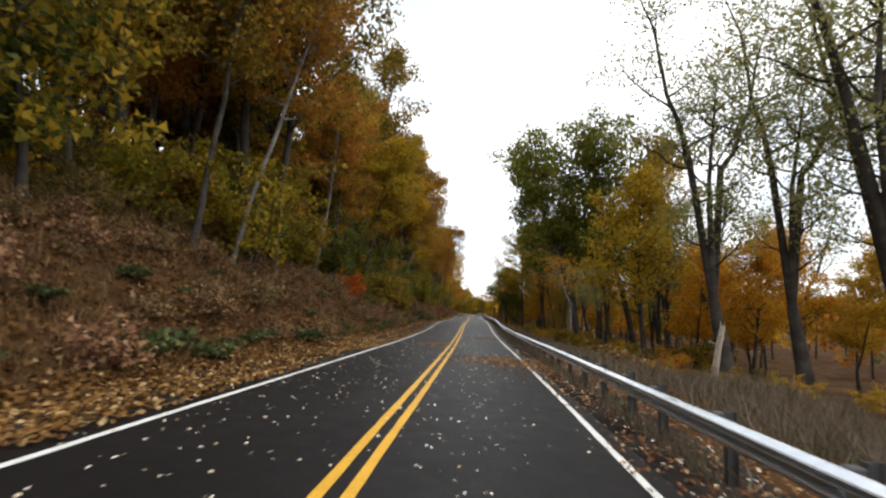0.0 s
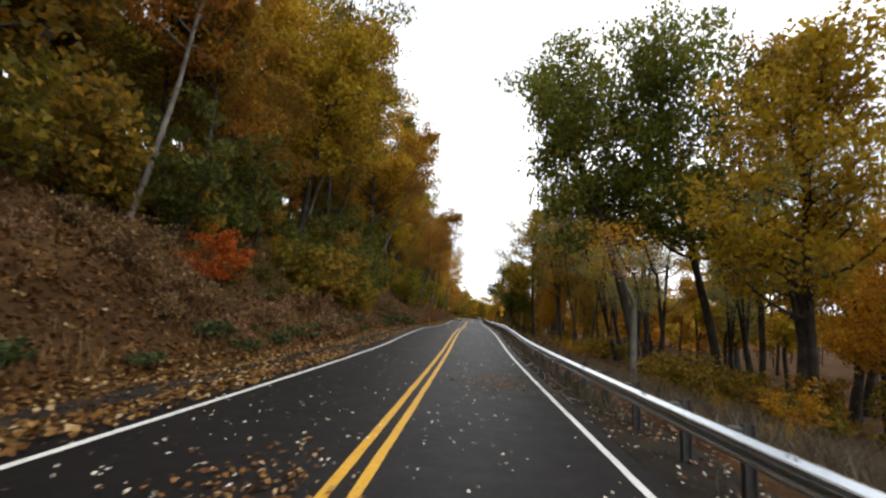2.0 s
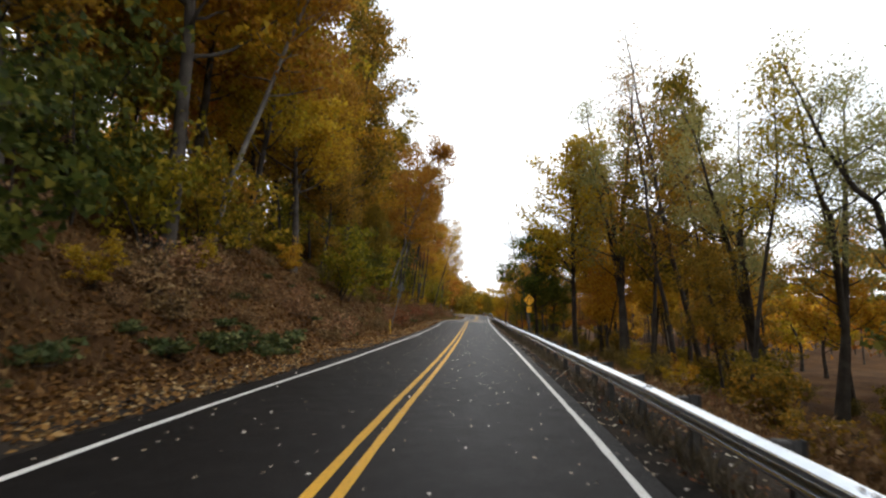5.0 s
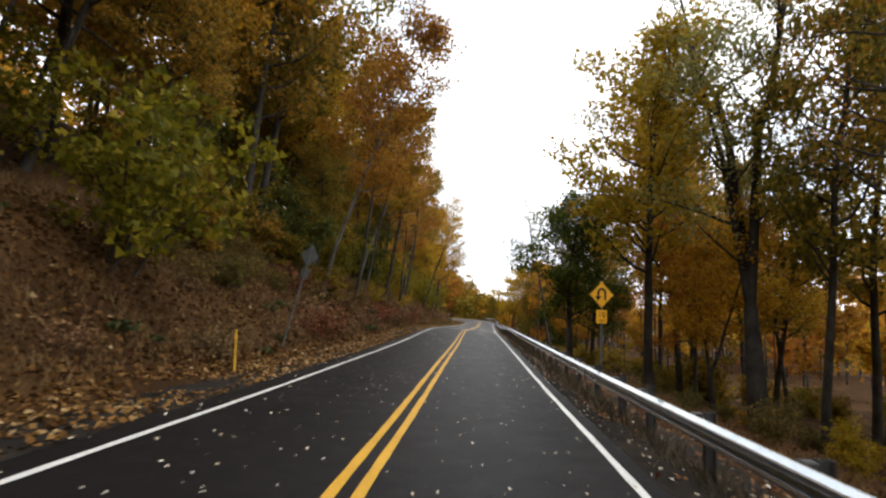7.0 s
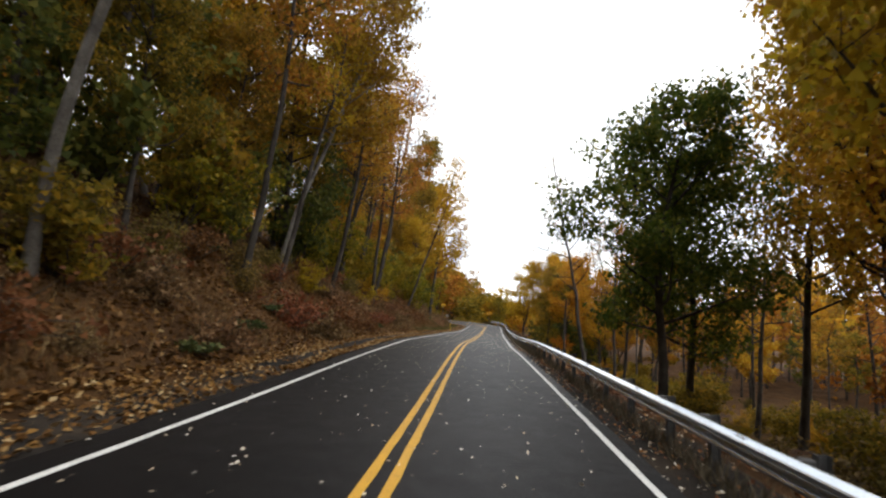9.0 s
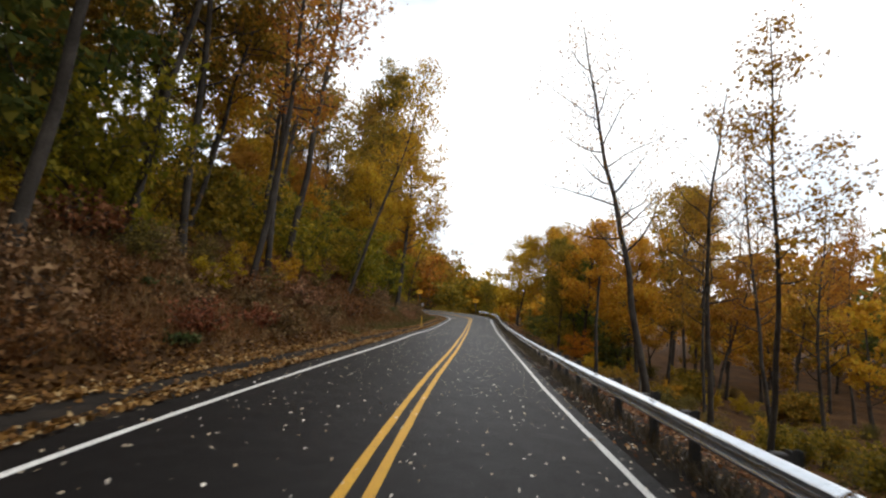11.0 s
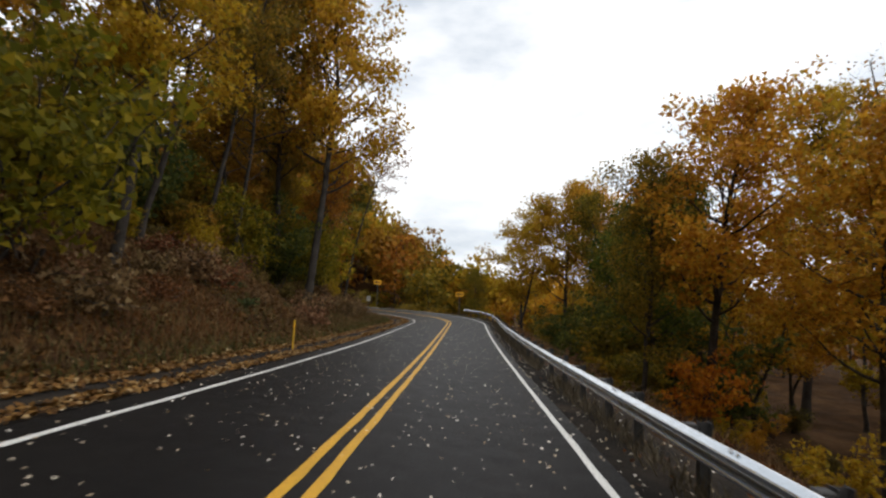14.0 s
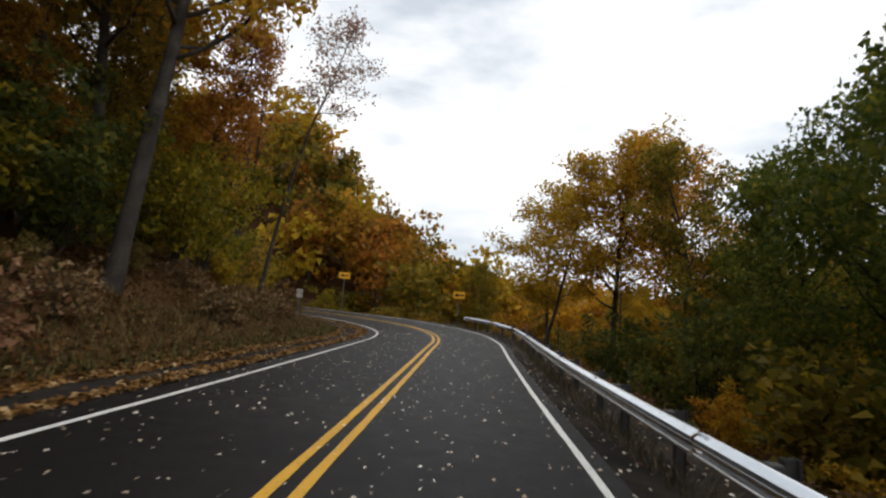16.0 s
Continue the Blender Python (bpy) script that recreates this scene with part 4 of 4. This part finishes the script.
def beside(rng, n, s0, s1, d0, d1, power=1.0):
    """n random places between two stations and two offsets from the road's line."""
    i = np.clip(np.searchsorted(STATION, rng.uniform(s0, s1, n)), 0, N - 2)
    d = d0 + (d1 - d0) * rng.uniform(0, 1, n) ** power
    q = AXIS[i] + SIDE[i] * d[:, None] + SIDE[i][:, ::-1] * np.array([-1, 1]) * rng.uniform(-0.25, 0.25, n)[:, None]
    return q[:, 0], q[:, 1]


def patchy(rng, x, y, scale, keep):
    """Thins places out into drifts."""
    w = np.array([noise.noise((a * scale, b * scale, 1.7)) for a, b in zip(x, y)])
    ok = w + rng.uniform(-0.25, 0.25, len(x)) > keep
    return x[ok], y[ok]


def litter(name, label, places, size, tilt, material, seed, plain_shape=False):
    rng = np.random.default_rng(seed)
    x, y = np.concatenate([p[0] for p in places]), np.concatenate([p[1] for p in places])
    st, d, _ = station_offset(x, y)
    gutter = ((st > 112) | ((st > 26) & (st < 62))) & (d < -3.75 + 0.10 * np.sin(st * 0.9)) & (d > -4.35 + 0.12 * np.sin(st * 0.6)) & (rng.uniform(0, 1, len(x)) > 0.12)
    if material == LITTER_TAN:
        gutter |= (st > 112) & (d < -5.0) & (rng.uniform(0, 1, len(x)) > 0.3)
    if name == "shoulder_leaves":
        gutter |= (st > 145) & (rng.uniform(0, 1, len(x)) > 0.3)
    x, y = x[~gutter], y[~gutter]
    ob = new(name, quads_mesh(name, lying(rng, x, y, size, tilt, 0.02, plain_shape), material))
    return tagged(ob, label, "fallen leaves", kind="stuff")


R = np.random.default_rng(77)
litter("bank_leaves", "brown fallen leaves covering the steep bank", [beside(R, 150000, -5, 212, -4.9, -11.5, 0.9), beside(R, 20000, 0, 205, -11.5, -17)], 0.135, 0.6, LITTER, 1, True)
litter("verge_leaves", "thick drift of tan fallen leaves along the road edge", [patchy(R, *beside(R, 52000, -5, 212, -3.15, -5.4, 0.85), 0.45, -0.28), patchy(R, *beside(R, 9000, -5, 40, -2.85, -4.4), 0.3, -0.3), beside(R, 9000, 112, 205, -3.2, -3.75), beside(R, 11000, 112, 205, -4.3, -4.9)], 0.105, 0.4, LITTER_TAN, 2)
litter("shoulder_leaves", "brown fallen leaves drifted under the guardrail", [patchy(R, *beside(R, 17000, -5, 205, 3.4, 5.4, 0.6), 0.5, 0.05), beside(R, 3500, -5, 205, 3.0, 5.0)], 0.068, 0.4, LITTER, 3)
drift = []
for cx, cy, rx, ry, n in ((0.9, 18.2, 1.5, 1.8, 1500), (2.2, 16.5, 1.2, 2.2, 900), (-1.9, 25.0, 0.6, 1.8, 420), (0.6, 34.5, 1.1, 1.8, 380)):
    drift.append((cx + R.normal(size=n) * rx * 0.6, cy + R.normal(size=n) * ry * 0.6))
litter("road_drift_leaves", "loose drift of brown leaves blown across the road", drift, 0.066, 0.3, LITTER_TAN, 4)
litter("road_leaves", "fallen leaves scattered over the asphalt, reflected light painted in as whitish colour", [beside(R, 4600, -5, 210, -3.2, 3.3), beside(R, 2200, 120, 200, -3.2, 3.3), beside(R, 700, 0, 30, -3.0, 1.5), beside(R, 5200, -5, 205, 2.9, 5.0)], 0.046, 0.22, LITTER_GLINT, 5)
litter("shoulder_drift", "tan fallen leaves drifted between road edge and guardrail", [patchy(R, *beside(R, 5200, 88, 134, 2.95, 4.6, 0.7), 0.4, -0.1), patchy(R, *beside(R, 3000, 3, 24, 2.6, 4.6, 0.8), 0.4, -0.15), patchy(R, *beside(R, 2600, 24, 88, 3.2, 4.6, 0.7), 0.4, 0.1)], 0.068, 0.35, LITTER_TAN, 14)
litter("wood_floor_leaves", "brown leaf litter on the falling slope below the road", [beside(R, 22000, 0, 212, 5.2, 16)], 0.22, 0.5, LITTER, 6)


def blades(name, label, x, y, height, material, seed):
    rng = np.random.default_rng(seed)
    n = len(x)
    c = np.stack([x, y, ground_z(x, y) - 0.03], 1)
    a = rng.uniform(0, 6.28, n)
    w = np.stack([np.cos(a), np.sin(a), 0 * a], 1) * rng.uniform(0.005, 0.015, n)[:, None]
    h = height * rng.uniform(0.4, 1.2, n)
    lean = np.stack([rng.normal(size=n) * 0.3, rng.normal(size=n) * 0.3, np.ones(n)], 1) * h[:, None]
    mid = c + lean * 0.55
    top = c + lean + np.stack([rng.normal(size=n) * 0.18, rng.normal(size=n) * 0.18, -0.05 * np.ones(n)], 1) * h[:, None]
    ob = new(name, quads_mesh(name, np.stack([c - w, mid - w * 0.9, top, mid + w * 0.9], 1), material))
    return tagged(ob, label, "grass", kind="stuff")


gx, gy = beside(R, 26000, 4, 48, 4.9, 13, 0.8)
blades("dry_grass", "tall grey dry grass beyond the guardrail", gx, gy, 0.85, GREY_GRASS, 8)
gx, gy = patchy(R, *beside(R, 44000, 48, 205, 4.9, 14, 0.9), 0.25, -0.08)
blades("slope_grass", "thin brown grass on the slope below the guardrail", gx, gy, 0.55, DRY_GRASS, 9)
gx, gy = patchy(R, *beside(R, 22000, 0, 203, 3.40, 3.80), 0.3, -0.2)
blades("rail_grass", "short dead grass and stalks under the guardrail", gx, gy, 0.42, GREY_GRASS, 15)
gx, gy = patchy(R, *beside(R, 84000, -4, 205, -5.3, -12, 1.0), 0.22, -0.12)
blades("bank_grass", "dry brown grass on the steep bank", gx, gy, 0.45, DRY_GRASS, 10)


gx, gy = patchy(R, *beside(R, 30000, 100, 168, -5.6, -11, 1.0), 0.14, -0.12)
blades("red_bank_grass", "rust-red withered grass on the steep bank", gx, gy, 0.42, RED_GRASS, 13)
gx, gy = patchy(R, *beside(R, 16000, 146, 204, -4.8, -8.0, 1.3), 0.25, -0.1)
blades("verge_grass", "olive-green and tan grass at the foot of the bank", gx, gy, 0.30, VERGE_GRASS, 12)


# ---- signs and posts ----
def words(text, size, material, name):
    cu = bpy.data.curves.new(name, "FONT")
    cu.body, cu.size, cu.align_x, cu.align_y, cu.extrude = text, size, "CENTER", "CENTER", 0.001
    tmp = bpy.data.objects.new(name, cu)
    scene.collection.objects.link(tmp)
    me = bpy.data.meshes.new_from_object(tmp.evaluated_get(bpy.context.evaluated_depsgraph_get()))
    bpy.data.objects.remove(tmp)
    me.materials.clear()
    me.materials.append(material)
    return me


def plate(name, outline, thick, material):
    """A flat sheet in the plane of x and z, its face towards -y."""
    k = len(outline)
    verts = [(x, y, z) for y in (0, thick) for x, z in outline]
    faces = [tuple(range(k)), tuple(range(2 * k - 1, k - 1, -1))] + [(i, i + k, (i + 1) % k + k, (i + 1) % k) for i in range(k)]
    return mesh_of(name, verts, faces, material)


def rounded(points, r):
    out = []
    n = len(points)
    for i in range(n):
        p, a, b = (np.array(points[j % n], float) for j in (i, i - 1, i + 1))
        ua, ub = (a - p) / np.linalg.norm(a - p), (b - p) / np.linalg.norm(b - p)
        for u in np.linspace(0, 1, 5):
            out.append(tuple((p + ua * r) * (1 - u) ** 2 + p * 2 * u * (1 - u) + (p + ub * r) * u**2))
    return out


def ribbon(path, width):
    p = np.array(path, float)
    t = np.gradient(p, axis=0)
    t /= np.linalg.norm(t, axis=1)[:, None]
    nrm = np.stack([-t[:, 1], t[:, 0]], 1) * width / 2
    return [tuple(q) for q in p + nrm] + [tuple(q) for q in (p - nrm)[::-1]]


def strip_plate(name, path, width, y, thick, material):
    p = ribbon(path, width)
    k = len(p) // 2
    verts = [(x, yy, z) for yy in (y, y + thick) for x, z in p]
    m = 2 * k
    faces = []
    for i in range(k - 1):
        a, b, c, d = i, i + 1, m - 2 - i, m - 1 - i
        faces += [(a, b, c, d), (a + m, d + m, c + m, b + m)]
    return mesh_of(name, verts, faces, material)


def u_post(height, base=0.5):
    """A galvanised U-channel sign post."""
    prof = [(-0.04, 0.0), (-0.028, 0.0), (-0.018, 0.03), (0.018, 0.03), (0.028, 0.0), (0.04, 0.0), (0.04, 0.004), (0.030, 0.005), (0.020, 0.036), (-0.020, 0.036), (-0.030, 0.005), (-0.04, 0.004)]
    k = len(prof)
    verts = [(x, y, z) for z in (-base, height) for x, y in prof]
    return mesh_of("post", verts, [(i, (i + 1) % k, k + (i + 1) % k, k + i) for i in range(k)] + [tuple(range(k, 2 * k))], SIGN_BACK)


def diamond(half):
    return rounded([(0, -half), (half, 0), (0, half), (-half, 0)], 0.05)


def hairpin_sign(x, y, z_plate, turn):
    z = float(ground_z([x], [y])[0])
    top = z_plate + 0.72 + 0.45 - z
    ob = tagged(new("warning_sign"), "yellow diamond hairpin warning sign with speed plaque behind the guardrail", "road sign")
    ob.matrix_basis = pose(x, y, z, 0, 0, turn)
    under(ob, "post", u_post(top + 0.02), "", pose(0, 0.008, 0))
    face = under(ob, "diamond_panel", plate("diamond_panel", diamond(0.45), 0.004, SIGN_YELLOW), "yellow diamond panel", pose(0, 0, top - 0.45))
    rim = [(0, -0.425), (0.425, 0), (0, 0.425), (-0.425, 0), (0, -0.425)]
    line = [p for a, b in zip(rim, rim[1:]) for p in [(a[0] + (b[0] - a[0]) * u, a[1] + (b[1] - a[1]) * u) for u in (0.06, 0.94)]]
    for a, b in zip(line[::2], line[1::2]):
        under(face, "border", strip_plate("border", [a, b], 0.014, -0.003, 0.002, SIGN_BLACK))
    arc = [(0.13, -0.17), (0.13, -0.02)] + [(0.13 * math.cos(a), 0.06 + 0.13 * math.sin(a)) for a in np.linspace(0, math.pi, 14)] + [(-0.13, -0.02), (-0.13, -0.06)]
    under(face, "arrow_shaft", strip_plate("arrow_shaft", arc, 0.075, -0.004, 0.003, SIGN_BLACK), "black hairpin arrow")
    under(face, "arrow_head", plate("arrow_head", [(-0.25, -0.05), (-0.13, -0.20), (-0.01, -0.05)], 0.003, SIGN_BLACK), "", pose(0, -0.0045, 0))
    low = under(ob, "speed_plaque", plate("speed_plaque", rounded([(-0.2, -0.22), (0.2, -0.22), (0.2, 0.22), (-0.2, 0.22)], 0.04), 0.004, SIGN_YELLOW), "yellow advisory plaque reading 10 MPH", pose(0, 0, top - 1.17))
    under(low, "number", words("10", 0.27, SIGN_BLACK, "number"), "", pose(0, -0.0035, 0.055, 90))
    under(low, "unit", words("MPH", 0.10, SIGN_BLACK, "unit"), "", pose(0, -0.0035, -0.13, 90))
    return ob


hairpin_sign(4.02, 97.5, -0.12, 20)


def sign_back(x, y, z_mid):
    z = float(ground_z([x], [y])[0])
    ob = tagged(new("road_sign"), "grey aluminium back of a diamond road sign on the bank", "road sign")
    ob.matrix_basis = Matrix.Translation((x, y, z)) @ Matrix.Rotation(radians(14), 4, "Y") @ Matrix.Rotation(radians(157), 4, "Z")
    under(ob, "post", u_post(z_mid - z + 0.4), "", pose(0, 0.006, 0))
    under(ob, "panel", plate("panel", diamond(0.40), 0.004, SIGN_BACK), "", pose(0, 0, z_mid - z))
    under(ob, "plaque", plate("plaque", rounded([(-0.18, -0.18), (0.18, -0.18), (0.18, 0.18), (-0.18, 0.18)], 0.03), 0.004, SIGN_BACK), "", pose(0, 0, z_mid - z - 0.62))
    return ob


sign_back(-6.58, 97.3, 1.68)


def arrow_sign(x, y, z_mid, turn):
    z = float(ground_z([x], [y])[0])
    ob = tagged(new("curve_arrow_sign"), "yellow rectangular curve sign with a black arrow", "road sign", "arrow signs at the bend")
    ob.matrix_basis = pose(x, y, z, 0, 0, turn)
    h = z_mid - z
    under(ob, "post", u_post(h + 0.28), "", pose(0, 0.006, 0))
    face = under(ob, "panel", plate("panel", rounded([(-0.46, -0.27), (0.46, -0.27), (0.46, 0.27), (-0.46, 0.27)], 0.05), 0.004, SIGN_YELLOW), "", pose(0, 0, h))
    under(face, "arrow_shaft", strip_plate("arrow_shaft", [(-0.1, 0), (0.34, 0)], 0.12, -0.004, 0.003, SIGN_BLACK))
    under(face, "arrow_head", plate("arrow_head", [(-0.36, 0), (-0.1, -0.17), (-0.1, 0.17)], 0.003, SIGN_BLACK), "", pose(0, -0.0045, 0))
    return ob


arrow_sign(-8.96, 214.2, -1.10, 12)
arrow_sign(0.89, 210.6, -2.21, 4)


def marker_post(x, y, height, tip):
    z = float(ground_z([x], [y])[0])
    ob = tagged(new("marker_post"), "slim yellow plastic marker post standing in roadside leaves", "marker post", "yellow marker posts")
    ob.matrix_basis = pose(x, y, z - 0.05, 0, tip, 20)
    under(ob, "shaft", box_mesh("shaft", 0.055, 0.022, height, POST_YELLOW, 0.008))
    under(ob, "band", box_mesh("band", 0.058, 0.025, 0.10, SIGN_YELLOW, 0.006, height * 0.78))
    return ob


marker_post(-5.8, 92.2, 1.05, -1)
marker_post(-4.35, 166.9, 1.05, 1)


def small_sign(x, y, z_mid, turn):
    z = float(ground_z([x], [y])[0])
    ob = tagged(new("small_road_sign"), "small pale sign plate on a thin post on the bank", "road sign")
    ob.matrix_basis = pose(x, y, z, 0, 0, turn)
    under(ob, "post", u_post(z_mid - z + 0.2), "", pose(0, 0.006, 0))
    under(ob, "panel", plate("panel", rounded([(-0.15, -0.2), (0.15, -0.2), (0.15, 0.2), (-0.15, 0.2)], 0.03), 0.004, SIGN_PALE), "pale sheet-metal plate", pose(0, 0, z_mid - z))
    return ob


small_sign(-6.7, 194.5, -2.75, 10)


# ---- dead wood ----
def snag(x, y, height, girth, lean, material, label, seed, bits=2):
    rng = np.random.default_rng(seed)
    wood = Limbs()
    pts, _ = bend(rng, (0, 0, -0.4), (lean, 0, 1), height + 0.4, 9, 0.03, 0.0)
    r = girth * np.linspace(1.15, 0.72, 10)
    wood.tube(pts, r, 10)
    tip = pts[-1]
    k = len(wood.verts)
    for a in range(4):
        ang = a * 1.57 + rng.uniform(0, 1)
        edge = tip + np.array([math.cos(ang), math.sin(ang), 0]) * r[-1] * 0.6
        wood.tube([edge - [0, 0, 0.1], edge + [0, 0, rng.uniform(0.1, 0.35)]], [r[-1] * 0.5, 0.01], 4)
    for _ in range(bits):
        j = rng.integers(4, 9)
        a = rng.uniform(0, 6.28)
        q, _ = bend(rng, pts[j], (math.cos(a), math.sin(a), 0.4), rng.uniform(0.3, 0.8), 3, 0.15, 0.02)
        wood.tube(q, r[j] * 0.35 * np.linspace(1, 0.4, 4), 5)
    ob = new("dead_trunk")
    under(ob, "trunk", mesh_of("trunk", wood.verts, wood.faces, material, True))
    ob.matrix_basis = pose(x, y, float(ground_z([x], [y])[0]))
    return tagged(ob, label, "dead tree")


snag(8.7, 20.9, 2.5, 0.13, 0.05, DEAD_WOOD, "broken pale dead trunk standing in dry grass", 3)
snag(8.5, 158.0, 6.8, 0.11, -0.03, BARK, "tall dark broken dead trunk beside the guardrail", 4)
snag(9.5, 152.6, 2.5, 0.06, 0.1, BARK_PALE, "thin pale dead sapling below the guardrail", 5, 3)
